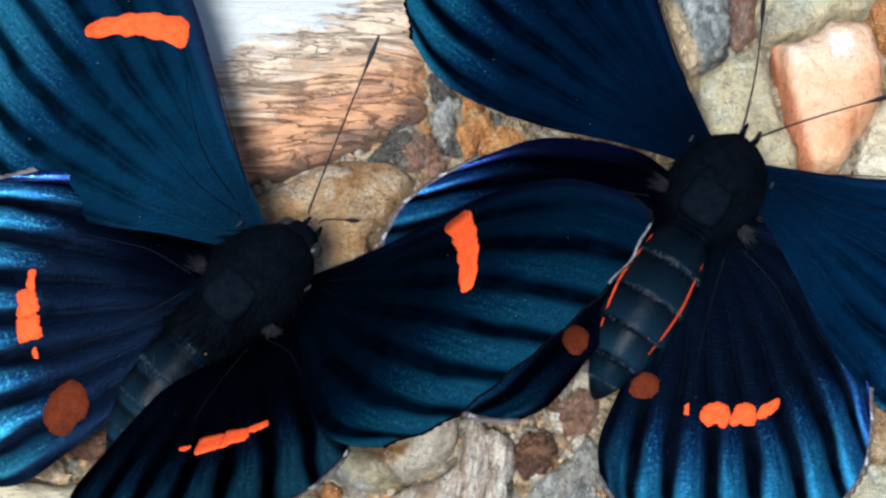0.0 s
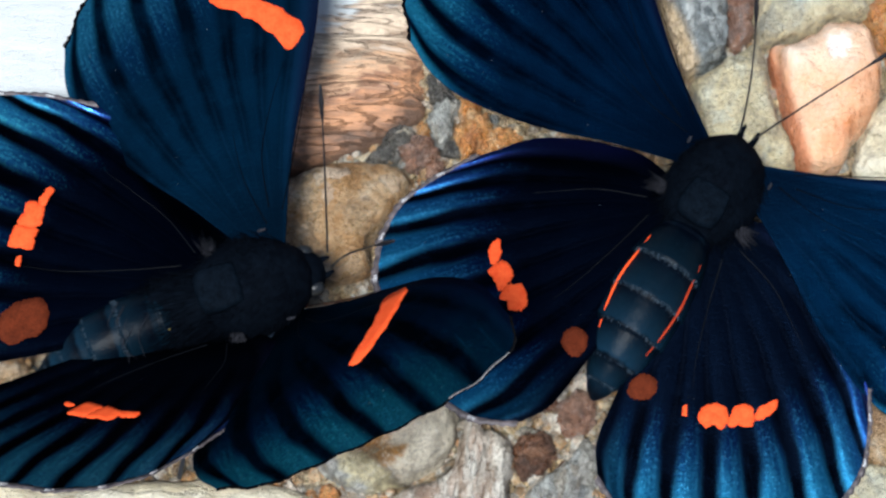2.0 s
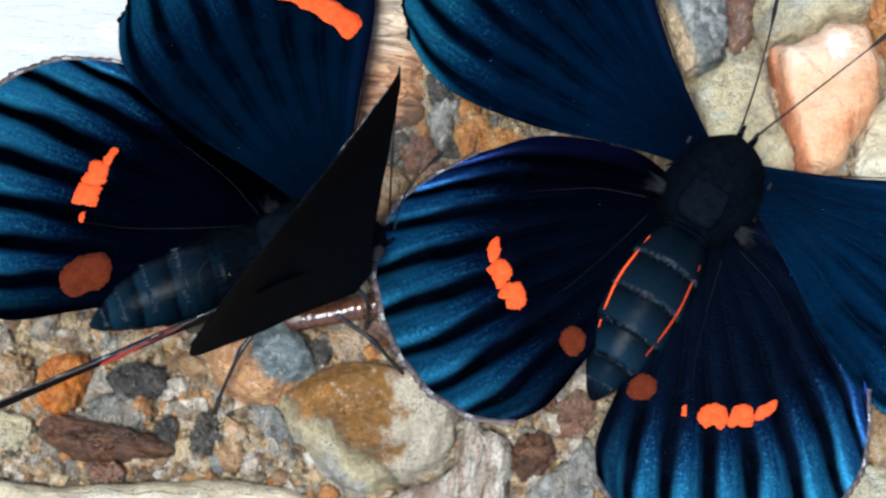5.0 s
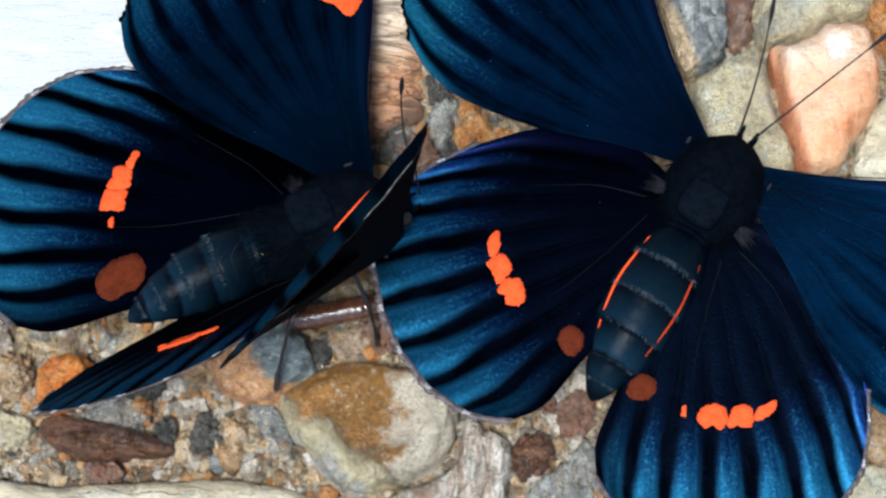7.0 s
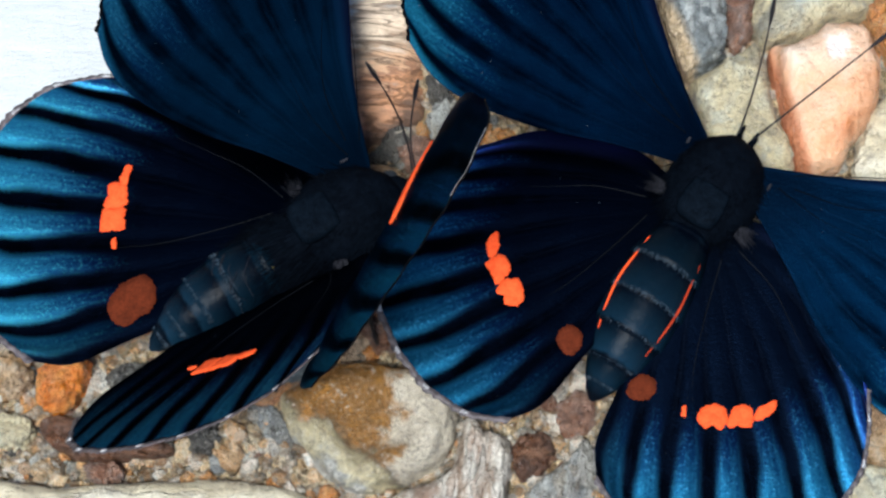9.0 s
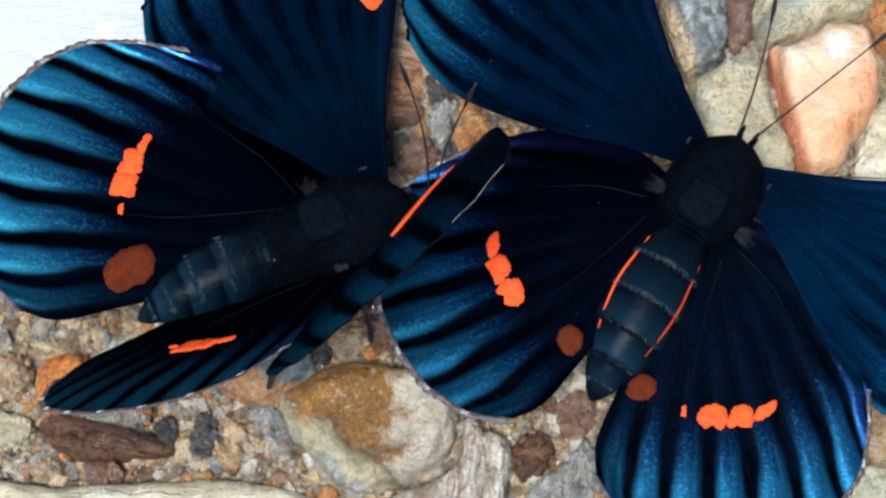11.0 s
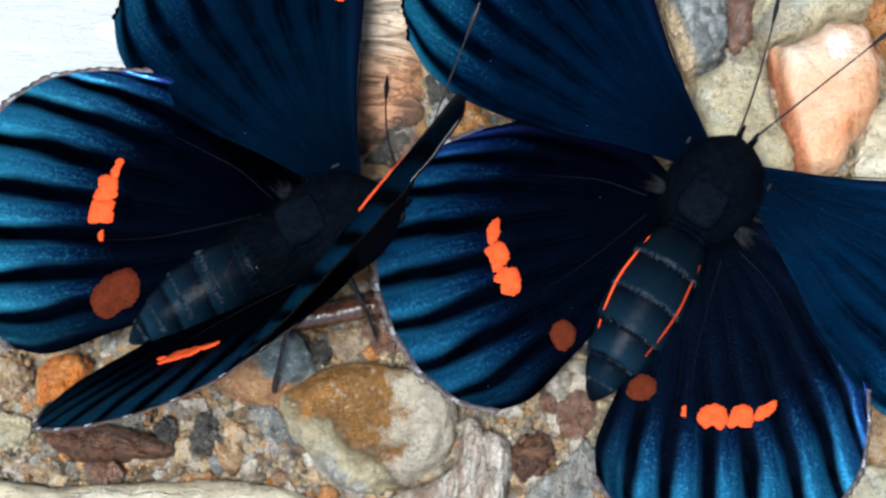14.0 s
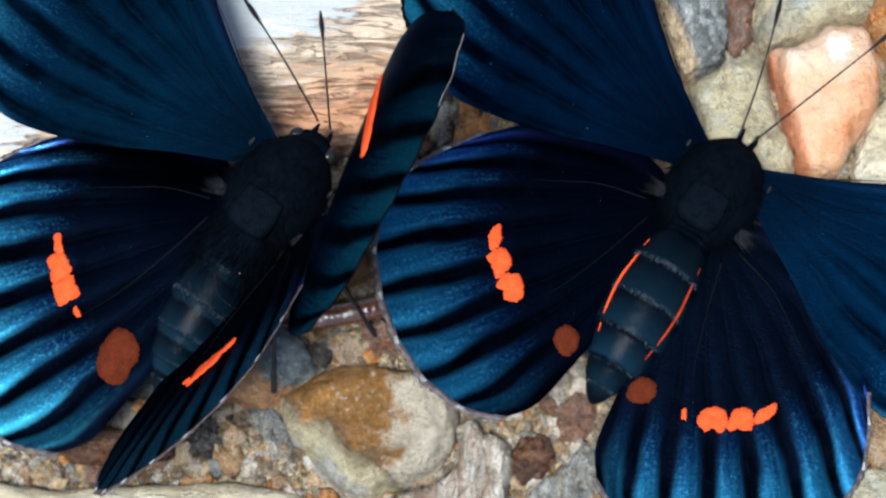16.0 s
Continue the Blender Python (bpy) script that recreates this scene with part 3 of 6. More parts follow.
def egg(centre, radii, nu=28, nv=18, dent=0.0, seed=1):
    verts, faces = [], []
    for j in range(nv + 1):
        t = math.pi * j / nv
        for i in range(nu):
            a = 2 * math.pi * i / nu
            d = (math.sin(t) * math.cos(a), math.cos(t), math.sin(t) * math.sin(a))
            k = 1 + dent * rough(d, 0.5, seed)
            verts.append(tuple(centre[q] + radii[q] * d[q] * k for q in range(3)))
    for j in range(nv):
        for i in range(nu):
            n = (i + 1) % nu
            faces.append((j * nu + i, j * nu + n, (j + 1) * nu + n, (j + 1) * nu + i))
    return verts, faces


# ---- the butterflies ----
FLAT = (0.0, 9.0, 0.0, 0.0)
TUCKED = (0.0, 9.0, 0.0, 0.045)
FORE_HINGE, HIND_HINGE = Vector((2.9, 2.2, 0.6)), Vector((2.5, -2.0, 0.2))
FORE_CURVES = ([(1.3, 2.5), (6.3, 6.1), (12.46, 11.6), (17.6, 14.9), (22.0, 16.1)],
               [(22.0, 16.1), (23.8, 15.9), (24.6, 13.9), (24.5, 10.1), (23.4, 4.7), (22.3, 0.9), (20.2, -2.0)],
               [(1.3, 0.9), (6.6, -0.8), (10.8, -2.5), (15.2, -3.5), (18.0, -3.2), (20.2, -2.0)])
HIND_CURVES = ([(1.2, -0.8), (5.6, 0.3), (10.5, -1.5), (13.4, -4.7)],
               [(13.4, -4.7), (15.2, -7.9), (15.95, -10.5), (15.5, -13.2), (14.3, -15.3), (11.9, -17.6), (9.0, -19.1), (6.5, -19.5), (4.5, -19.2), (3.0, -18.4)],
               [(1.6, -3.4), (0.8, -6.5), (1.0, -10.2), (1.4, -13.6), (1.9, -16.7), (3.0, -18.4)])


def wing_rise(x, y, hinge, span, arch):
    """Height of the membrane over its flat plan: it droops towards the tip, its inner edge curls up and its fore edge dips."""
    curl = arch[2] * max(0.0, 4.5 - x + hinge.x) ** 2 * min(1.0, max(0.0, (hinge.y - 1 - y) / 6))
    dip = arch[3] * max(0.0, y + 7.0) ** 2 * min(1.0, max(0.0, (x - hinge.x) / 4))
    return curl - dip - arch[0] * max(0.0, x - hinge.x - arch[1]) ** 2


def wing(name, curves, hinge, span, arch, cells, material, parent, side, label):
    """A membrane with pleats along its cells: costa, margin and inner edge carry the plan."""
    nu, nv = cells * 10, 34
    lead, rim, trail = spline(curves[0], nv), spline(curves[1], nu + 1), spline(curves[2], nv)
    verts, faces, uvs = [], [], []
    for layer in (0.03, -0.03):
        for i in range(nu + 1):
            u = i / nu
            root = lead[0] * (1 - u) + trail[0] * u
            for j in range(nv):
                v = j / (nv - 1)
                line0 = lead[0] * (1 - v) + rim[0] * v
                line1 = trail[0] * (1 - v) + rim[-1] * v
                p = root * (1 - v) + rim[i] * v + (lead[j] - line0) * (1 - u) ** 2 + (trail[j] - line1) * u ** 2
                scallop = 1 + 0.004 * v ** 6 * math.cos(2 * math.pi * cells * u)
                x, y = hinge.x + (p[0] - hinge.x) * scallop, hinge.y + (p[1] - hinge.y) * scallop
                z = wing_rise(x, y, hinge, span, arch) - (0.07 if name == "hindwing" else 0.025) * v * v * math.cos(2 * math.pi * cells * u) + layer
                verts.append((side * (x - hinge.x), y - hinge.y, z))
                uvs.append((u, v))
    top = (nu + 1) * nv
    for i in range(nu):
        for j in range(nv - 1):
            q = (i * nv + j, (i + 1) * nv + j, (i + 1) * nv + j + 1, i * nv + j + 1)
            faces.append(q if side < 0 else q[::-1])
            r = tuple(k + top for k in q)
            faces.append(r[::-1] if side < 0 else r)
    edge = [j for j in range(nv)] + [i * nv + nv - 1 for i in range(1, nu + 1)] + [nu * nv + j for j in range(nv - 2, -1, -1)]
    rim_at = len(verts)
    verts += [verts[a] for a in edge] + [verts[a + top] for a in edge]
    uvs += [uvs[a] for a in edge] * 2
    for a in range(len(edge) - 1):
        faces.append((rim_at + a, rim_at + a + 1, rim_at + a + 1 + len(edge), rim_at + a + len(edge)))
    ob = link(name, verts, faces, material, parent, label, uvs=uvs)
    ob.data.materials.append(UNDERWING)
    ob.data.polygons.foreach_set("material_index", [1 if k % 2 or k >= 2 * nu * (nv - 1) else 0 for k in range(len(faces))])
    # fringe of hair-scales along the outer margin
    fv, ff = [], []
    rnd = random.Random(len(name) + side)
    margin = spline(curves[1], nu * 3)
    wave = [1 + 0.004 * math.cos(2 * math.pi * cells * i / (len(margin) - 1)) for i in range(len(margin))]
    margin = [(hinge.x + (p[0] - hinge.x) * k, hinge.y + (p[1] - hinge.y) * k) for p, k in zip(margin, wave)]
    for i, p in enumerate(margin):
        d = Vector((p[0] - hinge.x, p[1] - hinge.y)).normalized()
        z = wing_rise(p[0], p[1], hinge, span, arch)
        w = (0.36 if name == "hindwing" else 0.18) + 0.05 * math.sin(i * 0.9) + rnd.uniform(-0.04, 0.04)
        for k, zz in ((-0.06, 0.05), (w, 0.02), (w, -0.02), (-0.06, -0.05)):
            fv.append((side * (p[0] + d.x * k - hinge.x), p[1] + d.y * k - hinge.y, z + zz))
    for i in range(len(margin) - 1):
        for k in range(4):
            n = (k + 1) % 4
            ff.append((i * 4 + k, i * 4 + n, i * 4 + 4 + n, i * 4 + 4 + k))
    link("fringe", fv, ff, FRINGE if name == "hindwing" else DUSKY, ob, "greyish fringe with pale scales" if name == "hindwing" else "dusky fringe")
    if name == "hindwing":  # white scales in a tuft at the end of each vein
        pv, pf = [], []
        for k in range(1, cells):
            at = int(k / cells * (len(margin) - 1))
            for j in range(-2, 3):
                p = margin[at + j]
                d = Vector((p[0] - hinge.x, p[1] - hinge.y)).normalized()
                turn = Vector((-d.y, d.x)) * (0.05 * rnd.uniform(0.6, 1.2))
                z = wing_rise(p[0], p[1], hinge, span, arch) + 0.07
                tip = 0.34 + rnd.uniform(-0.10, 0.06) - 0.05 * abs(j)
                base = len(pv)
                for q, zz in ((-turn, 0.0), (turn, 0.0), (d * tip, 0.0), (-turn, -0.03), (turn, -0.03), (d * tip, -0.03)):
                    pv.append((side * (p[0] + q.x - hinge.x), p[1] + q.y - hinge.y, z + zz))
                pf += [tuple(base + c for c in f) for f in ((0, 1, 2), (5, 4, 3), (0, 3, 4, 1), (1, 4, 5, 2), (2, 5, 3, 0))]
        link("white_tuft", pv, pf, WHITE_TUFT, ob, "white scales at the vein ends")
    if name == "forewing":
        pv, pf = [], []
        for p in margin[int(0.12 * len(margin)):int(0.30 * len(margin))]:
            d = Vector((p[0] - hinge.x, p[1] - hinge.y)).normalized()
            z = wing_rise(p[0], p[1], hinge, span, arch)
            w = 0.10 + rnd.uniform(0.0, 0.11)
            for k, zz in ((-0.05, 0.075), (w, 0.06), (w, 0.03), (-0.05, 0.03)):
                pv.append((side * (p[0] + d.x * k - hinge.x), p[1] + d.y * k - hinge.y, z + zz))
        for i in range(len(pv) // 4 - 1):
            for k in range(4):
                n = (k + 1) % 4
                pf.append((i * 4 + k, i * 4 + n, i * 4 + 4 + n, i * 4 + 4 + k))
        link("pale_fringe", pv, pf, PALE_FRINGE, ob, "whitish fringe near the wing tip")
    return ob


def patch(name, plan, hinge, span, arch, material, parent, side, label, lift=0.14, seed=3):
    """A patch of coloured scales lying on the membrane: ragged rim, thin body."""
    pts = spline(plan, 110, True)
    mid = pts.mean(axis=0)
    verts, faces = [], []
    rag = [0.09 * noise.noise(Vector((p[0] * 2.2, p[1] * 2.2, seed * 1.7))) + 0.10 * noise.noise(Vector((p[0] * 7.0, p[1] * 7.0, seed))) for p in pts]
    for s, dz in ((1.0, -0.10), (1.0, 0.0), (0.66, 0.02), (0.33, 0.03)):
        for (x, y), k in zip(pts, rag):
            d = Vector((x - mid[0], y - mid[1]))
            d = d * s + d.normalized() * k * (s == 1.0)
            px, py = mid[0] + d.x, mid[1] + d.y
            z = wing_rise(px, py, hinge, span, arch)
            verts.append((side * (px - hinge.x), py - hinge.y, z + (lift + dz) if lift > 0 else z + (lift - dz)))
    verts.append((side * (mid[0] - hinge.x), mid[1] - hinge.y, wing_rise(mid[0], mid[1], hinge, span, arch) + lift * 1.15))
    n = len(pts)
    for r in range(3):
        for i in range(n):
            j = (i + 1) % n
            faces.append((r * n + i, r * n + j, (r + 1) * n + j, (r + 1) * n + i))
    for i in range(n):
        faces.append((3 * n + i, 3 * n + (i + 1) % n, 4 * n))
    return link(name, verts, faces, material, parent, label)


def vein_on(line, hinge, arch, parent, side, material, label):
    """A fine raised vein along a plan curve of the membrane."""
    pts = spline(line, 40)
    path = [(side * (x - hinge.x), y - hinge.y, wing_rise(x, y, hinge, 0, arch) + 0.035) for x, y in pts]
    return link("vein", *tube(path, [0.044 - 0.034 * i / 39 for i in range(40)], 6), material, parent, label)


def oblong(a, b, w0, w1, bow=0.0):
    """Plan of a band from a to b with widths w0 and w1, bowed to its left."""
    a, b = Vector(a), Vector(b)
    d = (b - a).normalized()
    n = Vector((-d.y, d.x))
    left, right = [], []
    for t in (0.0, 0.25, 0.5, 0.75, 1.0):
        c = a.lerp(b, t) + n * bow * 4 * t * (1 - t)
        w = (w0 * (1 - t) + w1 * t) / 2 * (0.78 if t in (0.0, 1.0) else 1.0)
        left.append(tuple(c + n * w))
        right.append(tuple(c - n * w))
    return left + right[::-1]


def scalloped(a, b):
    """Plan of the forewing's band from its blunt fore end a to its tip b: four lobes, one to a cell, bowed towards the margin."""
    a, b = Vector(a), Vector(b)
    d = (b - a).normalized()
    n = Vector((-d.y, d.x))
    left, right = [], []
    for i in range(17):
        t = i / 16
        lobe = abs(math.sin(math.pi * (4 * t + 0.12)))
        c = a.lerp(b, t) + n * 0.55 * 4 * t * (1 - t)
        w = (0.80 * (1 - t) + 0.36 * t) * (0.62 if i in (0, 16) else 1.0)
        left.append(tuple(c + n * (w + 0.16 * lobe)))
        right.append(tuple(c - n * (w + 0.24 * lobe - 0.05)))
    return left + right[::-1]


def antenna_mesh(length):
    """Fine ringed stalk that swells into a slim club; it lies along +y from its root."""
    pts, rad = [], []
    n = 60
    for i in range(n + 1):
        t = i / n
        pts.append((0.25 * math.sin(t * 2.2), length * t, 0.55 * math.sin(math.pi * t)))
        club = max(0.0, 1 - abs(t - 0.91) / 0.1)
        rad.append((0.06 - 0.022 * t + 0.012 * (i % 2)) + 0.11 * club ** 0.8)
    return tube(pts, rad, 8)


def leg_mesh(length):
    """Tarsus, tibia and femur in one bent limb; the foot is at the root, the hip at the far end of +y."""
    pts = [(0, 0, 0), (0, length * 0.10, 0.25), (0, length * 0.22, 0.5), (0, length * 0.6, 0.95), (0, length * 0.66, 0.95), (0, length * 0.72, 0.85), (0, length, 0.1)]
    return tube(spline(pts, 26), [(0.17 if i < 5 else 0.10 + 0.06 * i / 25) + (0.05 if i in (15, 16, 17) else 0) for i in range(26)], 8)


RING_ENDS = (0.06, 0.26, 0.46, 0.64, 0.80, 0.91, 1.0)


def abdomen_radius(t, width):
    """Half width of the abdomen from its root (0) to its tail (1), stepped where one ring laps the next."""
    plan = float(np.interp(t, (0, 0.10, 0.25, 0.45, 0.62, 0.76, 0.88, 0.96, 1.0), (0.62, 0.80, 0.95, 1.0, 0.92, 0.72, 0.46, 0.25, 0.06)))
    k = next(i for i, e in enumerate(RING_ENDS) if t <= e + 1e-9)
    lo = RING_ENDS[k - 1] if k else 0.0
    return width * plan * (0.95 + 0.06 * ((t - lo) / (RING_ENDS[k] - lo)) ** 0.7)


def abdomen_centre(t, length, bend):
    return (bend * t * t, -2.6 - (length - 2.6) * t, -0.2 + 0.5 * math.sin(math.pi * t) - 0.3 * t)


def abdomen_mesh(length, width, bend):
    """Seven overlapping rings that taper to a narrow tail."""
    ts = [i / 110 for i in range(111)]
    return tube([abdomen_centre(t, length, bend) for t in ts], [abdomen_radius(t, width) for t in ts], 32)


def ring_hem(t, length, width, bend, seed):
    """Short pale scales along the hind edge of one abdomen ring."""
    rnd = random.Random(seed)
    c, r = Vector(abdomen_centre(t, length, bend)), abdomen_radius(t, width)
    verts, faces = [], []
    for i in range(110):
        a = math.pi * (0.16 + 0.68 * rnd.random())
        out = Vector((math.cos(a), 0, math.sin(a)))
        p = c + out * (r * 1.0 + 0.01) + Vector((0, rnd.uniform(-0.10, 0.16), 0))
        lay = Vector((rnd.uniform(-0.3, 0.3), -1.0, 0)) + out * rnd.uniform(-0.25, 0.1)
        e = lay.orthogonal().normalized() * 0.03
        g = lay.cross(e)
        k = len(verts)
        verts += [tuple(p + e), tuple(p - e * 0.5 + g), tuple(p - e * 0.5 - g), tuple(p + lay * rnd.uniform(0.12, 0.34))]
        faces += [(k, k + 1, k + 3), (k + 1, k + 2, k + 3), (k + 2, k, k + 3)]
    return verts, faces


def butterfly(label, spots, abdomen_length, girth, dot, seed, lined, droop, broad):
    """One metalmark: furry thorax, ringed abdomen, and four wings that turn on their hinges."""
    top = tagged(new("butterfly"), label, "butterfly", "butterflies on the gravel")
    parts = {"top": top}
    thorax = link("thorax", *egg((0, 0.2, 0), (2.95, 3.7, 2.7), dent=0.05, seed=seed), FUZZ, top, "furry black thorax")
    rnd = random.Random(seed)
    hv, hf = [], []
    for _ in range(1500):
        a, t = rnd.uniform(0, 2 * math.pi), math.acos(rnd.uniform(-0.95, 0.95))
        d = Vector((math.sin(t) * math.cos(a), math.cos(t), abs(math.sin(t) * math.sin(a))))
        p = Vector((d.x * 2.9, 0.2 + d.y * 3.65, d.z * 2.65))
        lay = (d * 0.55 + Vector((rnd.uniform(-0.5, 0.5), -0.9, rnd.uniform(-0.4, 0.2)))).normalized()
        s = lay.orthogonal().normalized() * 0.028
        w = lay.cross(s)
        k = len(hv)
        hv += [tuple(p + s), tuple(p - s * 0.5 + w), tuple(p - s * 0.5 - w), tuple(p + lay * rnd.uniform(0.25, 0.65 if d.z > 0.45 else 1.3))]
        hf += [(k, k + 1, k + 3), (k + 1, k + 2, k + 3), (k + 2, k, k + 3)]
    link("hair", hv, hf, FUZZ, thorax, "short black hair")
    if not lined:
        mv, mf = egg((0, -3.9, 0.15), (2.15, 3.6, 1.9), dent=0.10, seed=seed + 4)
        for _ in range(900):
            a, y = rnd.uniform(0.1, math.pi - 0.1), rnd.uniform(-1.0, 0.6)
            w = math.sqrt(max(0.02, 1 - y * y))
            p = Vector((2.15 * w * math.cos(a), -3.9 + 3.6 * y, 0.15 + 1.9 * w * math.sin(a)))
            lay = Vector((rnd.uniform(-0.35, 0.35) + 0.3 * math.cos(a), -1.0, rnd.uniform(-0.1, 0.35)))
            e = lay.orthogonal().normalized() * 0.03
            f = lay.cross(e)
            k = len(mv)
            mv += [tuple(p + e), tuple(p - e * 0.5 + f), tuple(p - e * 0.5 - f), tuple(p + lay * rnd.uniform(0.6, 1.5))]
            mf += [(k, k + 1, k + 3), (k + 1, k + 2, k + 3), (k + 2, k, k + 3)]
        link("mantle", mv, mf, FUZZ, thorax, "long black hair over the abdomen's root")
    pv, pf = stone_mesh([(-1.15, -2.6), (1.15, -2.6), (1.3, -0.6), (0.9, -0.15), (-0.9, -0.15), (-1.3, -0.6)], 2.86, 1.9, 0.25, 0.05, seed, around=36, rings=8)
    link("scutellum", pv, pf, PLATE, thorax, "dark square plate on the back")
    for s in (-1, 1):
        link("shoulder_fleck", *egg((2.8 * s, 1.9, 1.2), (0.10, 0.24, 0.09), 12, 8, 0.5, seed), TUFT, thorax, "tiny pale fleck")
        tv, tf = [], []
        for _ in range(130):
            p = Vector((s * rnd.uniform(2.3, 2.8), rnd.uniform(-1.7, -1.0), rnd.uniform(0.5, 0.95)))
            lay = Vector((s * rnd.uniform(0.7, 1.1), rnd.uniform(-0.5, 0.25), rnd.uniform(-0.12, 0.25)))
            e = lay.orthogonal().normalized() * 0.03
            f = lay.cross(e)
            k = len(tv)
            tv += [tuple(p + e), tuple(p - e * 0.5 + f), tuple(p - e * 0.5 - f), tuple(p + lay * rnd.uniform(0.6, 1.5))]
            tf += [(k, k + 1, k + 3), (k + 1, k + 2, k + 3), (k + 2, k, k + 3)]
        link("hip_tuft", tv, tf, TUFT, thorax, "greyish hair tuft")
    hy, hz = (-0.9, -0.6) if lined else (0.0, 0.0)
    head = link("head", *egg((0, 3.5 + hy, -0.7 + hz), (1.45, 1.15, 1.2), dent=0.06, seed=seed + 2), FUZZ, top)
    for s in (-1, 1):
        link("eye", *egg((1.15 * s, 3.75 + hy, -0.45 + hz), (0.45, 0.58, 0.58), 18, 12), EYE, head, "dark shiny eye")
        link("palp", *tube([(0.4 * s, 4.2, -1.0), (0.5 * s, 4.7, -0.8), (0.45 * s, 5.1, -0.6)], [0.22, 0.18, 0.08]), FUZZ, head)
    bend = 0.35 if lined else 0.9
    belly = link("abdomen", *abdomen_mesh(abdomen_length, girth, bend), SHELL, top, "ringed slate-blue abdomen")
    for k, t in enumerate(RING_ENDS[1:-1]):
        if lined or k > 0:
            link("ring_edge", *ring_hem(t - 0.004, abdomen_length, girth, bend, seed + k), HEM, belly, "pale bluish edge of a ring")
    for s, line_mat in ((-1, BAND), (1, LINE)) if lined else ():
        line = []
        for t in (0.16, 0.28, 0.42, 0.56, 0.70):
            c, r = Vector(abdomen_centre(t, abdomen_length, bend)), abdomen_radius(t, girth)
            line.append((c.x + s * (r * 0.80 + 0.03), c.y, c.z + r * 0.62))
        link("red_line", *tube(spline(line, 40), [0.03 + 0.055 * math.sin(math.pi * i / 39) + 0.02 * noise.noise(Vector((i * 0.7, seed, s))) for i in range(40)], 6), line_mat, belly, "thin orange-red line")
    link("pale_fleck", *egg((1.0, -4.9, 1.62), (0.30, 0.08, 0.09), 12, 8, 0.3, seed), FLECK, belly, "small yellow fleck")
    if not lined:
        for _ in range(7):
            x, y = rnd.uniform(-1.6, 0.6), rnd.uniform(-7.2, -5.6)
            line = [(x, y, 2.0), (x + 0.6, y - 0.5, 2.35), (x + 1.2, y - 0.6 + rnd.uniform(-0.6, 0.3), 2.2), (x + rnd.uniform(1.6, 2.4), y - rnd.uniform(0.3, 1.2), 1.7)]
            link("stray_hair", *tube(spline(line, 14), [0.022 * (1 - i / 15) + 0.006 for i in range(14)], 5), TUFT, belly, "long pale hair")
    for s in (-1, 1):
        fore_cup, hind_cup = droop[s]
        f = wing("forewing", FORE_CURVES, FORE_HINGE, 26.0, fore_cup, 9, FORE if lined else DARK_FORE, top, s, "blue-black forewing with an orange-red band")
        f.matrix_basis = mm(FORE_HINGE.x * s, FORE_HINGE.y, FORE_HINGE.z)
        patch("orange_band", scalloped(*spots["fore"]), FORE_HINGE, 26.0, fore_cup, BAND, f, s, "bright orange-red band", seed=seed + s)
        grow, fold = broad[s]
        plan = [[(HIND_HINGE.x + (x - HIND_HINGE.x) * grow - fold * min(1, max(0, (7 - x) / 5)) * min(1, max(0, (-y - 3) / 6)),
                  HIND_HINGE.y + (y - HIND_HINGE.y) * grow) for x, y in c] for c in HIND_CURVES]
        # rover's left hindwing takes the painted-lit colours, its right the painted-shaded ones
        h = wing("hindwing", plan, HIND_HINGE, 19.0, hind_cup, 9, HIND if lined else (LIT_HIND if s < 0 else SHADED_HIND), top, s, "blue-black hindwing with teal rays" if lined or s < 0 else "hindwing with faint blue rays, shade painted into its colour")
        h.matrix_basis = mm(HIND_HINGE.x * s, HIND_HINGE.y, HIND_HINGE.z)
        for k, blob in enumerate(spots["hind"]):
            patch("orange_band", blob, HIND_HINGE, 19.0, hind_cup, BAND, h, s, "bright orange-red band", seed=seed + k * 3 + s)
        if s > 0 or not lined:
            patch("orange_fleck", oblong(*spots["fleck"], 0.18, 0.3), HIND_HINGE, 19.0, hind_cup, BAND, h, s, "tiny orange fleck", seed=seed)
        if lined or s < 0:
            patch("rust_spot", round_plan(*spots["dot"], dot * 1.1, dot * 0.88, 60, seed), HIND_HINGE, 19.0, hind_cup, SPOT, h, s, "dull rust-coloured round spot", seed=seed)
        patch("underside_patch", oblong((10.4, -8.6), (6.4, -12.8), 1.2, 1.7, 0.3), HIND_HINGE, 19.0, hind_cup, UNDER, h, s, "pinkish red patch on the underside", -0.16, seed)
        n = link("antenna", *antenna_mesh(12.5), HORN, top, "thin dark clubbed antenna")
        n.matrix_basis = mm(0.45 * s, 4.6, 0.6, 20, 0, -18 * s)
        for line in ([(3.2, 2.4), (5.0, 2.5), (6.9, 2.8), (9.4, 3.7)], [(4.0, 3.0), (7.1, 4.4), (9.6, 6.6), (11.4, 8.6)], [(3.4, 3.6), (6.35, 6.3), (8.64, 8.3), (12.2, 11.0)]):
            vein_on(line, FORE_HINGE, fore_cup, f, s, UNDERWING, "fine black vein")
        for line in ([(3.2, -2.2), (6.0, -3.1), (8.0, -4.4), (10.6, -6.2)], [(2.6, -3.2), (3.4, -6.3), (4.5, -9.7), (5.7, -12.1)]):
            vein_on(line, HIND_HINGE, hind_cup, h, s, VEIN, "fine dusky vein")
        parts[("forewing", s)], parts[("hindwing", s)], parts[("antenna", s)] = f, h, n
    return parts


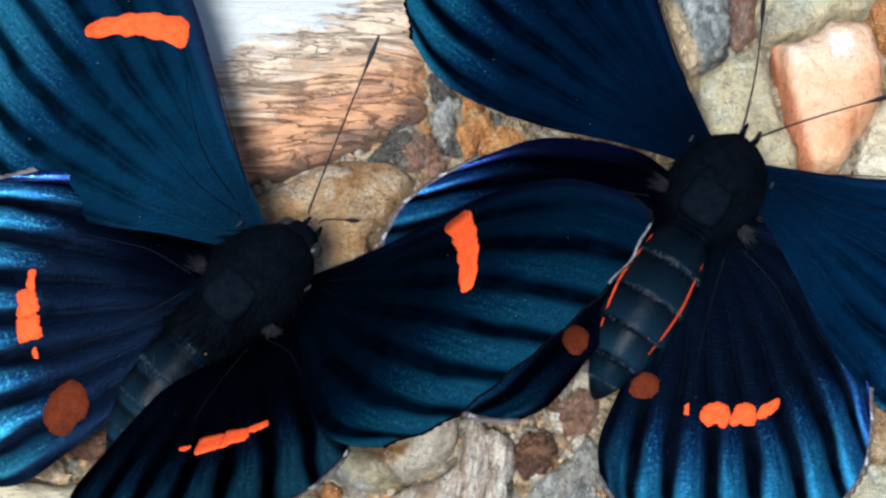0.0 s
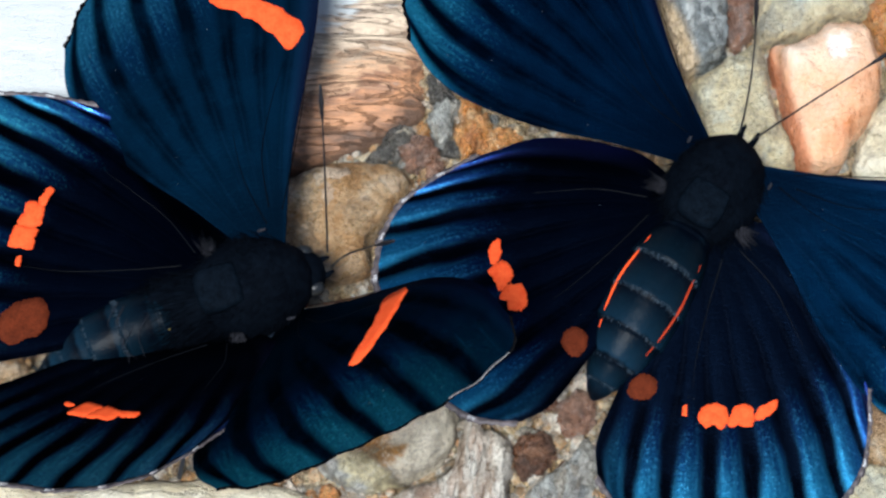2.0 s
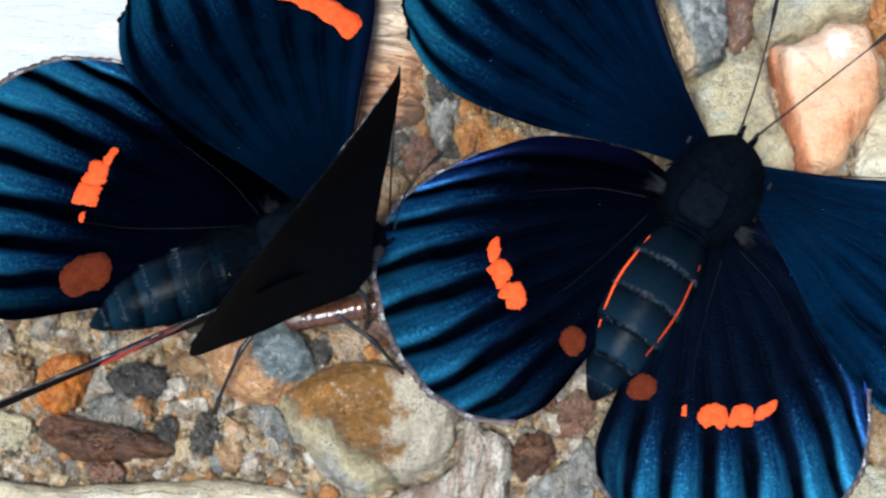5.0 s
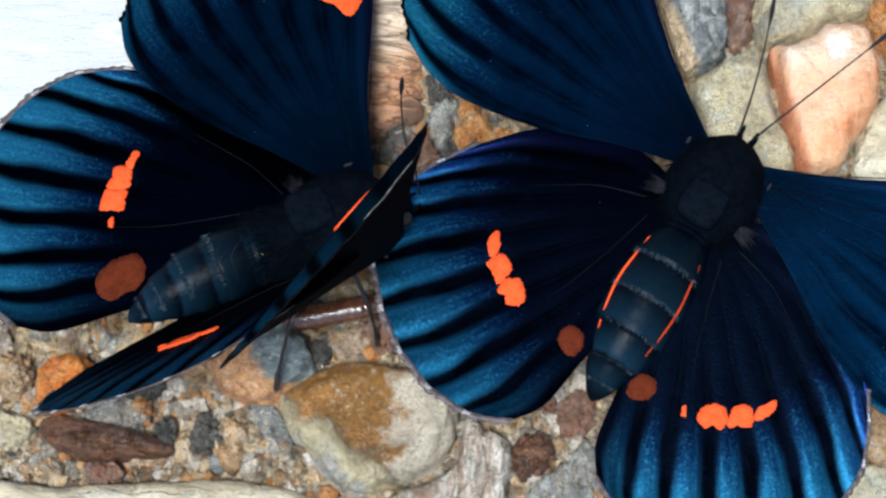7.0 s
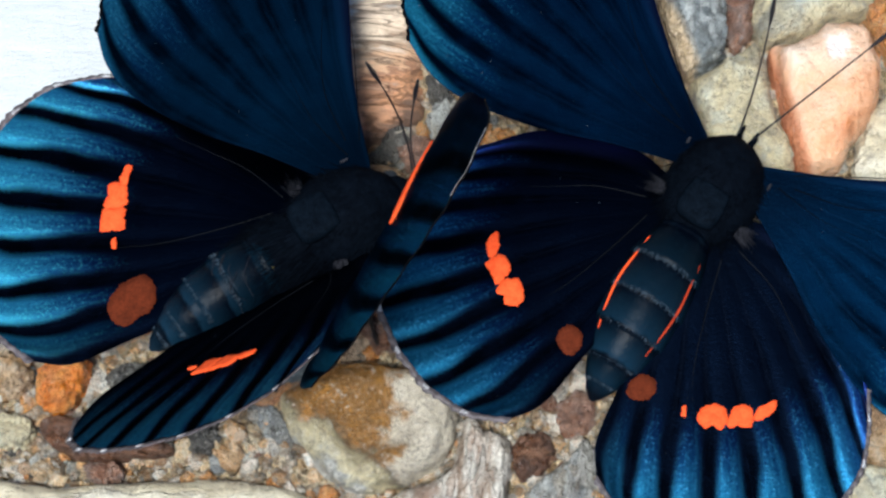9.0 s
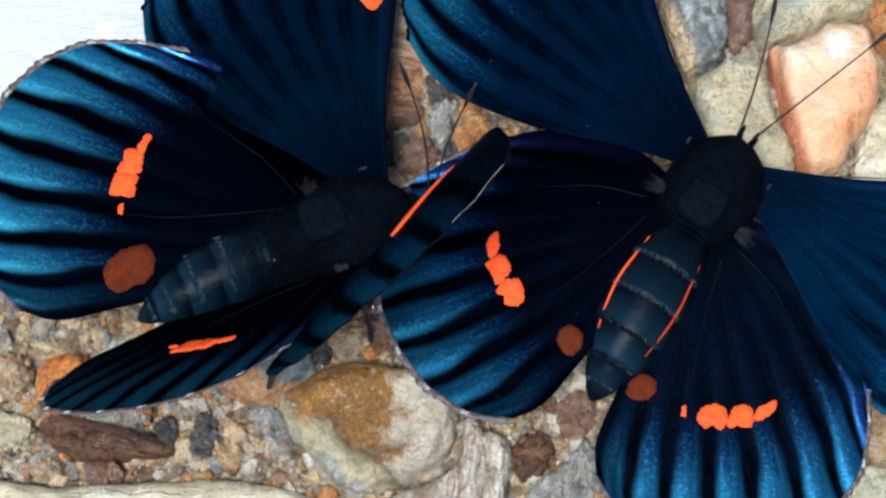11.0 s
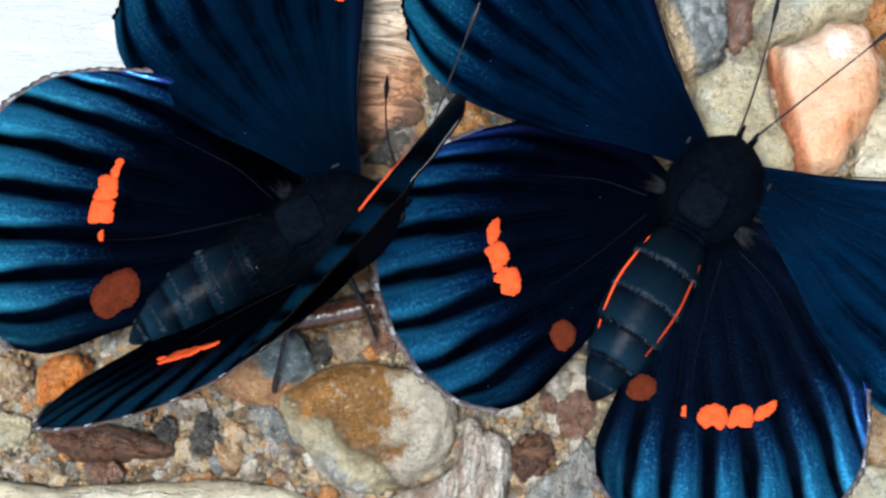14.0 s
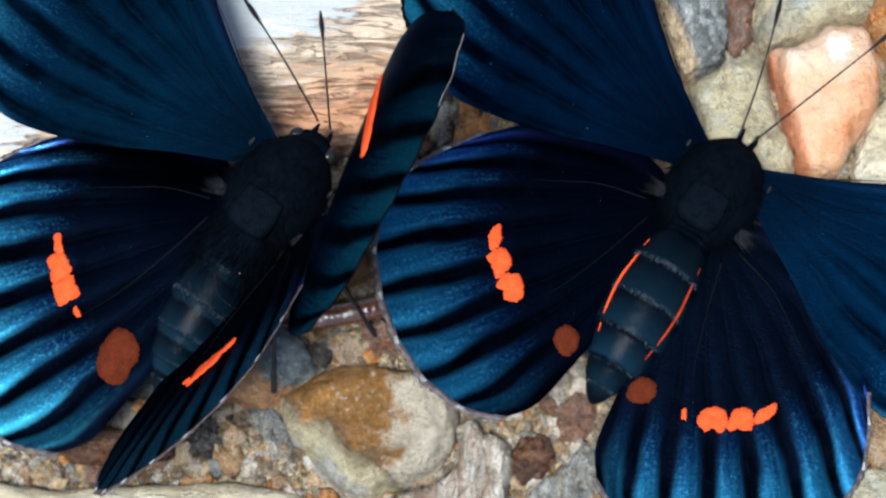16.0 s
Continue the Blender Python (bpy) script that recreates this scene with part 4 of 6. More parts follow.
def add_leg(parts, key, foot, hip):
    """A leg from its foot to its hip, both in the insect's own space."""
    foot, hip = Vector(foot), Vector(hip)
    leg = link("leg", *leg_mesh((hip - foot).length), HORN, parts["top"], "thin jointed black leg")
    leg.matrix_basis = Matrix.Translation(foot * MM) @ (hip - foot).to_track_quat("Y", "Z").to_matrix().to_4x4()
    parts[key] = leg


# ---- ground ----
def ground_height(x, y):
    return (0.75 * noise.fractal(Vector((x / 9, y / 9, 0.3)), 1.0, 2.0, 4) + 0.3 * noise.fractal(Vector((x / 1.6, y / 1.6, 4.0)), 0.9, 2.0, 4)
            + 0.12 * noise.noise(Vector((x / 0.45, y / 0.45, 9.0))))


def build_ground():
    """One sheet of gritty sediment, fine underfoot and coarser out to the horizon."""
    def axis(lo, hi, fine):
        mid = list(np.arange(lo, hi + 1e-6, fine))
        grow, a, b = fine, [], []
        x = y = 0.0
        while x < 30000:
            grow *= 1.28
            x += grow
            a.append(lo - x)
            b.append(hi + x)
        return a[::-1] + mid + b
    xs, ys = axis(-32, 32, 0.26), axis(-22, 20, 0.26)
    verts = []
    for y in ys:
        for x in xs:
            r = max(abs(x), abs(y))
            k = 1.0 if r < 200 else max(0.0, 1 - (r - 200) / 400)
            verts.append((x, y, ground_height(x, y) * k if k > 0 else 0.0))
    n = len(xs)
    faces = [(j * n + i, j * n + i + 1, (j + 1) * n + i + 1, (j + 1) * n + i) for j in range(len(ys) - 1) for i in range(n - 1)]
    return tagged(link("ground", verts, faces, SAND), "tan gritty damp sediment between the stones", "ground", kind="structure")


GROUND = build_ground()

# ---- stones ----
stone("slab", [(-42.4, 32.6), (-25.0, 33.8), (-9.6, 29.1), (-1.8, 20.9), (-1.1, 12.6), (-1.3, 9.1), (-5.0, 6.9), (-8.9, 5.6), (-12.7, 4.2), (-18.2, 3.6), (-25.2, 3.6), (-32.5, 5.2), (-42.3, 10.7), (-45.3, 22.1)], 2.0, SLAB, "large cream and rust layered stone slab", 2, foot=-1.5, bulge=0.40, chips=0.42, tilt=(0, -0.05), around=220, rings=30)
stone("pebble", [(-12.3, 2.8), (-10.3, 4.7), (-6.8, 6.0), (-3.6, 6.0), (-2.0, 5.1), (-2.2, 3.9), (-3.3, 2.3), (-4.5, 0.7), (-4.7, -1.1), (-7.7, -1.8), (-10.9, -0.8)], 2.9, CREAM, "rounded cream and orange pebble under the butterflies", 3, bulge=0.5, chips=0.5)
stone("angular_stone", [(13.4, 17.7), (17.1, 17.7), (17.9, 15.0), (17.8, 13.2), (16.9, 12.3), (15.1, 11.3), (14.4, 12.9), (13.8, 15.0)], 4.2, SLATE, "dark grey angular stone with pale streaks", 4, bulge=0.35, chips=0.7)
stone("pale_stone", [(15.5, 11.2), (16.9, 12.2), (18.4, 13.0), (19.7, 14.0), (20.2, 12.9), (20.6, 9.9), (21.4, 7.7), (22.0, 5.9), (20.9, 4.4), (17.7, 5.5), (16.2, 7.7)], 2.8, PALE, "pale grey and cream smooth stone", 5, bulge=0.4, chips=0.45)
stone("peach_stone", [(20.5, 13.1), (21.8, 13.7), (23.3, 14.3), (24.3, 15.1), (26.6, 14.9), (27.2, 13.4), (27.5, 11.6), (26.8, 9.0), (25.5, 7.2), (24.6, 5.4), (22.5, 5.0), (21.7, 6.5), (21.1, 9.4)], 3.6, PEACH, "peach-coloured smooth stone with a pale face", 6, bulge=0.36, chips=0.4)
stone("pale_stone", [(19.7, 14.0), (19.6, 17.1), (21.4, 19.3), (25.7, 19.7), (27.4, 17.4), (27.0, 15.9), (24.4, 15.3), (23.3, 14.5), (21.7, 14.0), (20.2, 13.5)], 2.6, PALE, "pale grey and cream stone", 7, bulge=0.4, chips=0.45)
stone("brown_stone", [(17.4, 18.4), (19.6, 18.8), (19.8, 16.1), (19.5, 14.5), (18.3, 13.6), (17.8, 15.4)], 1.7, RUST, "small brown stone wedged between larger ones", 8, bulge=0.5)
stone("yellow_stone", [(27.0, 16.7), (29.6, 17.9), (30.8, 14.4), (28.6, 12.6), (27.4, 13.7), (26.9, 15.2)], 2.6, ORANGE, "yellowish brown stone beside peach stone", 9, bulge=0.5)
stone("pale_stone", [(27.2, 10.1), (30.4, 11.2), (31.6, 7.1), (28.7, 4.6), (25.7, 4.9), (26.0, 7.5)], 1.9, YELLOW, "pale yellowish pebble with smooth face", 10, bulge=0.5)
stone("orange_stone", [(0.8, 8.7), (1.6, 9.5), (2.8, 8.9), (3.0, 7.9), (2.3, 6.9), (1.5, 5.9), (0.8, 6.7), (0.6, 7.8)], 2.3, ORANGE, "rough orange crumb of stone", 11, bulge=0.6, chips=0.6)
stone("rusty_stone", [(-2.8, 7.1), (-1.7, 7.9), (-0.7, 7.5), (-0.2, 6.5), (-0.7, 5.7), (-1.6, 5.5), (-2.5, 6.0)], 1.8, RUST, "rusty red-grey lump of stone", 12, bulge=0.6, chips=0.6)
stone("dark_stone", [(-4.9, 6.7), (-3.3, 7.7), (-2.3, 7.9), (-2.2, 6.9), (-3.0, 6.0), (-4.2, 6.0)], 1.5, DARK, "dark grey lump of stone", 13, bulge=0.6, chips=0.5)
stone("orange_stone", [(-1.7, 8.4), (-1.3, 8.7), (-0.9, 8.2), (-1.1, 7.6), (-1.6, 7.7)], 1.5, ORANGE, "small yellow-orange pebble in dark grit", 14, bulge=0.6)
stone("grey_stone", [(-0.9, 9.8), (0.6, 10.6), (1.6, 9.8), (0.7, 8.9), (0.6, 8.0), (-0.1, 7.1), (-0.8, 8.0)], 1.3, GREY, "grey stone beside the slab", 15, bulge=0.6)
stone("orange_stone", [(3.0, 8.5), (4.3, 8.2), (5.2, 7.6), (3.7, 6.5), (2.3, 6.1), (1.8, 6.5)], 1.5, ORANGE, "orange and tan crumbly stone", 16, bulge=0.6)
stone("dished_stone", [(-10.1, -9.1), (-9.0, -7.9), (-7.2, -7.0), (-4.3, -6.7), (-1.5, -7.2), (0.4, -8.5), (1.0, -10.2), (0.5, -12.0), (-0.8, -13.4), (-3.2, -14.4), (-5.2, -14.8), (-7.3, -13.6), (-8.8, -11.7)], 2.9, CUP, "brown dished stone with a worn white rim", 17, bulge=0.34, chips=0.45, dish=1.3, around=140, rings=28)
stone("two_tone_stone", [(-14.5, -5.2), (-13.8, -4.4), (-12.4, -3.8), (-9.8, -4.0), (-8.6, -5.0), (-7.8, -6.8), (-8.3, -7.6), (-9.6, -8.5), (-10.7, -9.3), (-12.7, -9.0), (-14.1, -7.6)], 3.3, GREY_TAN, "grey and salmon angular stone", 18, bulge=0.36, chips=0.5, around=110)
bark = stone("bark_fragment", [(-24.5, -10.5), (-23.6, -10.0), (-20.7, -10.4), (-17.8, -11.1), (-16.5, -11.6), (-16.4, -12.2), (-17.8, -12.5), (-20.9, -12.8), (-22.9, -12.4), (-24.0, -11.7)], 2.1, BARK, "dark brown fragment of bark", 19, bulge=0.5, chips=0.45, category="bark fragment")
for k in range(9):
    rnd = random.Random(70 + k)
    x, y = rnd.uniform(-23.6, -19.4), rnd.uniform(-12.1, -10.8)
    run = [(x, y - 0.06 * (x + 23), 1.75), (x + 0.9, y - 0.16 - 0.06 * (x + 23), 2.1 + rnd.uniform(0, 0.2)), (x + rnd.uniform(1.5, 2.6), y - 0.34 - 0.06 * (x + 23), 1.75)]
    link("splinter", *tube(spline(run, 14), [0.05 + 0.13 * math.sin(math.pi * i / 13) for i in range(14)], 6), BARK, bark, "raised splinter of brown bark")
stone("orange_stone", [(-24.8, -8.1), (-24.5, -7.0), (-23.4, -6.3), (-21.8, -6.2), (-21.5, -7.5), (-22.1, -8.8), (-23.0, -9.9), (-24.4, -9.5)], 2.6, BRIGHT, "bright orange rough pebble", 20, bulge=0.5, chips=0.5)
stone("dark_stone", [(-20.5, -7.1), (-18.8, -6.5), (-17.0, -6.9), (-16.8, -8.3), (-17.9, -8.9), (-19.7, -8.7), (-20.4, -8.0)], 1.6, DARK, "blue-grey dark pebble among tan grit", 21, bulge=0.5)
stone("grey_stone", [(-21.5, -8.8), (-19.6, -8.5), (-18.2, -9.1), (-17.7, -10.1), (-19.0, -10.7), (-21.0, -10.5), (-21.9, -9.9)], 1.4, GREY, "grey rounded pebble in tan grit", 22, bulge=0.5)
stone("dark_stone", [(-17.4, -10.3), (-16.7, -10.0), (-16.2, -10.6), (-16.4, -11.7), (-17.0, -11.8), (-17.5, -11.1)], 1.7, DARK, "small black pebble in tan grit", 23, bulge=0.55)
stone("grey_stone", [(-27.2, -10.2), (-26.1, -9.6), (-25.1, -10.1), (-24.9, -11.1), (-25.8, -11.9), (-27.0, -11.8)], 1.3, PALE, "pale blue-grey flat pebble", 24, bulge=0.4)
stone("tan_stone", [(-27.5, -6.5), (-26.4, -6.0), (-25.3, -6.7), (-25.2, -7.9), (-26.1, -8.7), (-27.4, -8.4)], 1.7, CREAM, "tan knobbly pebble half sunk in grit", 25, bulge=0.5, chips=0.6)
stone("brown_stone", [(-21.6, -12.9), (-20.5, -12.5), (-19.3, -13.0), (-19.5, -13.9), (-20.6, -14.1), (-21.5, -13.7)], 1.3, RUST, "small brown translucent pebble", 26, bulge=0.55)
stone("dark_stone", [(-15.4, -10.8), (-14.8, -9.6), (-13.9, -10.0), (-13.4, -11.1), (-13.9, -12.3), (-14.8, -12.6), (-15.4, -11.8)], 1.6, DARK, "dark olive pebble in tan grit", 27, bulge=0.5, chips=0.6)
stone("orange_stone", [(-19.0, -8.9), (-18.1, -8.7), (-17.7, -9.6), (-18.0, -10.4), (-18.7, -10.0)], 1.5, ORANGE, "orange chip of rough stone", 28, bulge=0.55)
stone("orange_stone", [(-20.2, -8.9), (-19.3, -8.6), (-18.8, -9.2), (-19.2, -9.8), (-20.1, -9.6)], 1.3, RUST, "reddish chip of rough stone", 29, bulge=0.55)
stone("dark_stone", [(-8.2, -5.6), (-7.5, -5.1), (-6.8, -5.6), (-6.7, -6.3), (-7.5, -6.8), (-8.1, -6.4)], 1.8, DARK, "small black pebble in tan grit", 30, bulge=0.55)
stone("tan_stone", [(-7.3, -4.8), (-5.7, -4.3), (-4.6, -4.8), (-4.4, -5.8), (-5.6, -6.6), (-6.8, -6.4)], 1.5, CREAM, "tan and grey speckled pebble", 31, bulge=0.5)
stone("rusty_stone", [(-5.0, -4.1), (-3.9, -3.6), (-2.8, -4.2), (-2.7, -5.6), (-3.7, -6.1), (-4.8, -5.5)], 1.8, RUST, "orange-brown pebble under the wing edge", 32, bulge=0.5)
stone("pale_slab", [(-28.6, -14.4), (-25.6, -14.0), (-22.9, -14.2), (-19.8, -14.0), (-14.7, -13.8), (-10.7, -14.2), (-7.6, -15.1), (-4.9, -17.7), (-7.5, -21.8), (-19.5, -23.1), (-29.0, -20.4)], 2.6, YELLOW, "large pale yellow smooth stone", 33, bulge=0.34, chips=0.5, around=140)
stone("grey_stone", [(-11.8, -9.2), (-10.5, -8.7), (-9.5, -10.0), (-8.9, -11.8), (-9.7, -12.1), (-10.9, -11.1)], 1.4, GREY, "grey flaky stone beside dished stone", 34, bulge=0.5)
stone("ridged_stone", [(1.2, -10.9), (2.3, -10.6), (3.6, -11.0), (4.3, -11.9), (4.0, -14.0), (3.6, -16.3), (1.6, -16.7), (0.5, -15.0), (0.7, -12.9)], 2.3, CHALK, "white ridged stone with brown stripes", 35, bulge=0.4, chips=0.55)
stone("brown_stone", [(4.1, -11.9), (5.0, -11.2), (6.1, -10.9), (7.0, -11.7), (6.6, -12.7), (5.7, -13.6), (4.7, -13.9), (4.2, -13.1)], 2.0, BARK, "dark brown pebble beside ridged stone", 36, bulge=0.5)
stone("pale_stone", [(5.3, -14.3), (7.0, -12.9), (8.8, -11.1), (9.5, -12.9), (9.4, -15.6), (7.3, -17.0), (5.3, -16.3)], 1.6, GREY, "greyish flat stone under the hindwing", 37, bulge=0.4)
stone("brown_stone", [(6.9, -9.5), (8.1, -8.3), (9.1, -8.7), (9.2, -10.2), (8.1, -11.4), (7.1, -10.9)], 1.4, RUST, "brown pebble beside the abdomen", 38, bulge=0.5)
stone("brown_stone", [(24.9, -5.5), (26.8, -5.2), (28.8, -6.9), (27.7, -9.0), (25.6, -8.7), (24.9, -7.3)], 1.6, RUST, "reddish brown stone under the wing", 39, bulge=0.5)
stone("tan_stone", [(25.3, -8.9), (27.3, -9.1), (28.6, -11.5), (27.1, -13.2), (25.5, -12.2), (24.9, -10.4)], 1.5, CREAM, "cream and tan pebble", 40, bulge=0.5)
stone("grey_stone", [(24.8, -13.2), (26.8, -12.9), (28.8, -14.9), (26.9, -17.6), (24.2, -17.3), (24.0, -15.3)], 1.5, PALE, "pale grey pebble beside the wing", 41, bulge=0.5)
stone("dark_stone", [(-1.1, 12.1), (0.2, 11.4), (0.9, 10.2), (-0.1, 9.7), (-1.0, 10.2)], 1.0, DARK, "dark stone in the gap beside the slab", 42, bulge=0.5)

ridge_line = [(1.64, -10.26, 1.60), (1.83, -11.98, 1.90), (1.29, -13.58, 2.00), (0.03, -14.66, 1.90), (-1.66, -15.17, 1.70), (-3.19, -15.38, 1.30)]
tagged(link("curved_stone", *tube(spline(ridge_line, 50), [0.25 + 0.5 * min(1, i / 8, (49 - i) / 8) ** 0.6 + 0.1 * noise.noise(Vector((i * 0.31, 2.0, 1.0))) for i in range(50)], 18), CHALK), "narrow pale curved stone beside the dished stone", "stone")

# a glossy brown twig lies between the butterflies
twig_line = [(-10.23, -4.26, 2.30), (-9.05, -4.33, 2.60), (-6.99, -4.03, 2.70), (-4.94, -3.61, 2.70), (-3.23, -3.14, 2.50), (-2.03, -2.67, 2.20)]
twig = tagged(link("twig", *tube(spline(twig_line, 80), [0.2 + 0.5 * min(1, i / 12, (79 - i) / 10) ** 0.6 + 0.05 * abs(math.sin(i * 0.8)) for i in range(80)], 20), PUPA), "wet glossy brown twig with a bright streak", "twig")


# ---- loose grit ----
def scatter(name, count, area, sizes, label, seed, material=MIXED):
    """Countless small grains, each its own broken shape."""
    rnd = random.Random(seed)
    bm = bmesh.new()
    bmesh.ops.create_icosphere(bm, subdivisions=1, radius=1.0)
    base = [v.co.copy() for v in bm.verts]
    tris = [tuple(v.index for v in f.verts) for f in bm.faces]
    bm.free()
    shapes = []
    for k in range(24):
        shapes.append([b * (1 + 0.75 * noise.noise(b * 1.3 + Vector((k * 3.7, k, 0)))) for b in base])
    verts, faces = [], []
    for _ in range(count):
        x, y = rnd.uniform(area[0], area[2]), rnd.uniform(area[1], area[3])
        if sizes[1] > 2 and abs(x) < 34 and -24 < y < 26:
            continue
        s = sizes[0] * (sizes[1] / sizes[0]) ** (rnd.random() ** 2.2)
        z = ground_height(x, y) + s * 0.25
        m = Euler((rnd.uniform(0, 6), rnd.uniform(0, 6), rnd.uniform(0, 6))).to_matrix()
        stretch = Vector((rnd.uniform(0.8, 1.5), rnd.uniform(0.7, 1.1), rnd.uniform(0.5, 0.9)))
        k = len(verts)
        for b in shapes[rnd.randrange(24)]:
            p = m @ Vector((b.x * stretch.x, b.y * stretch.y, b.z * stretch.z)) * s
            verts.append((x + p.x, y + p.y, z + p.z * 0.8))
        faces += [(a + k, b + k, c + k) for a, b, c in tris]
    return tagged(link(name, verts, faces, material, smooth=False), label, "gravel", kind="stuff")


scatter("grit", 9500, (-30, -20, 30, 18), (0.11, 0.62), "fine mixed grit of tan, grey and orange grains", 5)


scatter("coarse_grit", 1300, (-30, -17, 10, -4.5), (0.26, 0.95), "coarse grit of cream, tan and dark grains", 17)


def loose_pebbles(parent, areas, count):
    """The larger loose bits of the bed, each a piece of its own on shared meshes."""
    rnd = random.Random(31)
    bm = bmesh.new()
    bmesh.ops.create_icosphere(bm, subdivisions=1, radius=1.0)
    base = [v.co.copy() for v in bm.verts]
    tris = [tuple(v.index for v in f.verts) for f in bm.faces]
    bm.free()
    kinds = []
    for k in range(14):
        me = bpy.data.meshes.new("pebble")
        me.from_pydata([tuple(b * (1 + 0.6 * noise.noise(b * 1.1 + Vector((k * 2.3, -k, 4)))) * MM) for b in base], [], tris)
        me.materials.append((PIECE, PIECE, DARK, ORANGE, GREY, CREAM, RUST)[k % 7])
        me.polygons.foreach_set("use_smooth", [k % 3 > 0] * len(me.polygons))
        kinds.append(me)
    for _ in range(count):
        x0, y0, x1, y1 = areas[rnd.randrange(len(areas))]
        x, y = rnd.uniform(x0, x1), rnd.uniform(y0, y1)
        s = 0.28 * (3.6 ** (rnd.random() ** 1.7))
        ob = new("pebble", kinds[rnd.randrange(14)])
        ob.parent = parent
        ob.matrix_basis = Matrix.LocRotScale((x * MM, y * MM, (ground_height(x, y) + 0.3 * s) * MM), Euler((rnd.uniform(-0.5, 0.5), rnd.uniform(-0.5, 0.5), rnd.uniform(0, 6.3))),
                                             (s * rnd.uniform(0.9, 1.6), s, s * rnd.uniform(0.55, 0.9)))


loose_pebbles(GROUND, [(-27.5, -16.2, -8.0, -5.5), (-27.5, -16.2, -8.0, -5.5), (-11.0, -16.5, 10.0, -4.0), (-3.5, 4.5, 4.5, 10.5), (24.5, -16, 28, -5), (-28, -4.5, 2, 2)], 290)
scatter("gravel", 1500, (-120, -90, 120, 110), (0.8, 2.6), "coarse mixed gravel lying round the stones", 8)

# ---- the two insects ----
THREE_LOBES = ([(9.85, -9.2), (9.55, -9.05), (9.25, -9.5), (9.05, -9.85), (9.0, -10.35), (9.25, -10.7), (9.6, -10.3), (9.85, -9.75)],
               [(7.9, -11.75), (7.75, -11.1), (7.75, -10.65), (8.05, -10.25), (8.6, -10.15), (9.0, -10.45), (9.2, -11.1), (8.85, -11.35), (8.5, -11.5), (8.2, -11.8)],
               [(6.15, -12.2), (6.25, -11.55), (6.65, -11.1), (7.2, -10.95), (7.7, -11.3), (7.9, -11.85), (7.72, -12.3), (7.3, -12.25), (6.95, -12.65), (6.5, -12.55)])
TWO_BLOCKS = ([(9.95, -9.2), (9.65, -8.95), (9.3, -9.3), (8.95, -9.7), (9.15, -10.0), (9.55, -9.8)],
              [(9.45, -10.6), (9.25, -10.05), (8.85, -9.75), (8.2, -10.05), (7.75, -10.4), (8.0, -11.1), (8.35, -11.6), (8.85, -11.1)],
              [(8.25, -11.65), (7.95, -11.1), (7.65, -10.5), (7.05, -10.85), (6.5, -11.15), (6.75, -11.8), (7.2, -12.4), (7.75, -12.05)])
RESTING = butterfly("blue-black butterfly with orange bands, wings spread, resting on pebbles",
                    {"fore": ((12.0, 10.0), (17.6, 7.1)), "hind": THREE_LOBES, "fleck": ((5.25, -12.1), (5.5, -12.7)), "dot": (2.55, -12.55)}, 14.6, 2.52, 0.85, 11, True,
                    {-1: ((0.015, 9.0, 0.0, 0.0), (0.0, 9.0, 0.0, 0.016)), 1: ((0.015, 9.0, 0.0, 0.0), FLAT)}, {-1: (1.0, 0.0), 1: (1.0, 0.0)})
ROVER = butterfly("blue-black butterfly with orange bands, flapping and turning over the stones",
                  {"fore": ((12.0, 10.0), (17.6, 7.1)), "hind": TWO_BLOCKS, "fleck": ((6.3, -12.0), (5.75, -12.3)), "dot": (2.35, -13.0)}, 13.4, 2.12, 1.45, 23, False,
                  {-1: (FLAT, TUCKED), 1: ((0.019, 9.0, 0.0, 0.0), (0.008, 3.0, 0.02, 0.0))}, {-1: (1.07, 1.0), 1: (1.02, 0.1)})
RESTING["top"].matrix_basis = mm(16.19, 2.86, 5.00, 0, 0, -31.82)
add_leg(ROVER, "rear_leg", (4.5, -6.0, -7.2), (1.6, -2.2, -1.6))
add_leg(ROVER, "mid_leg", (6.5, -1.0, -7.2), (1.8, -0.2, -1.6))
for side, y0, y1 in ((-1, 1.6, 2.6), (-1, -0.2, -0.6), (-1, -1.8, -3.0), (1, 1.6, 2.4)):
    add_leg(ROVER, ("leg", side, y0), (side * 2.0, y1, -7.6), (side * 1.4, y0, -1.6))
for side in (-1, 1):
    for y0, y1 in ((1.8, 3.6), (0.0, -0.4), (-1.8, -4.6)):
        add_leg(RESTING, ("leg", side, y0), (side * 3.4, y1, -4.4), (side * 1.6, y0, -1.4))
RESTING[("forewing", -1)].matrix_basis = mm(-2.9, 2.2, 0.6) @ pose(0, 0, 0, -5, 9, 0)
RESTING[("forewing", 1)].matrix_basis = mm(2.9, 2.2, 0.6) @ pose(0, 0, 0, 0, 1, -12)
RESTING[("hindwing", 1)].matrix_basis = mm(2.5, -2.0, 0.2) @ pose(0, 0, 0, 0, 0, 0)



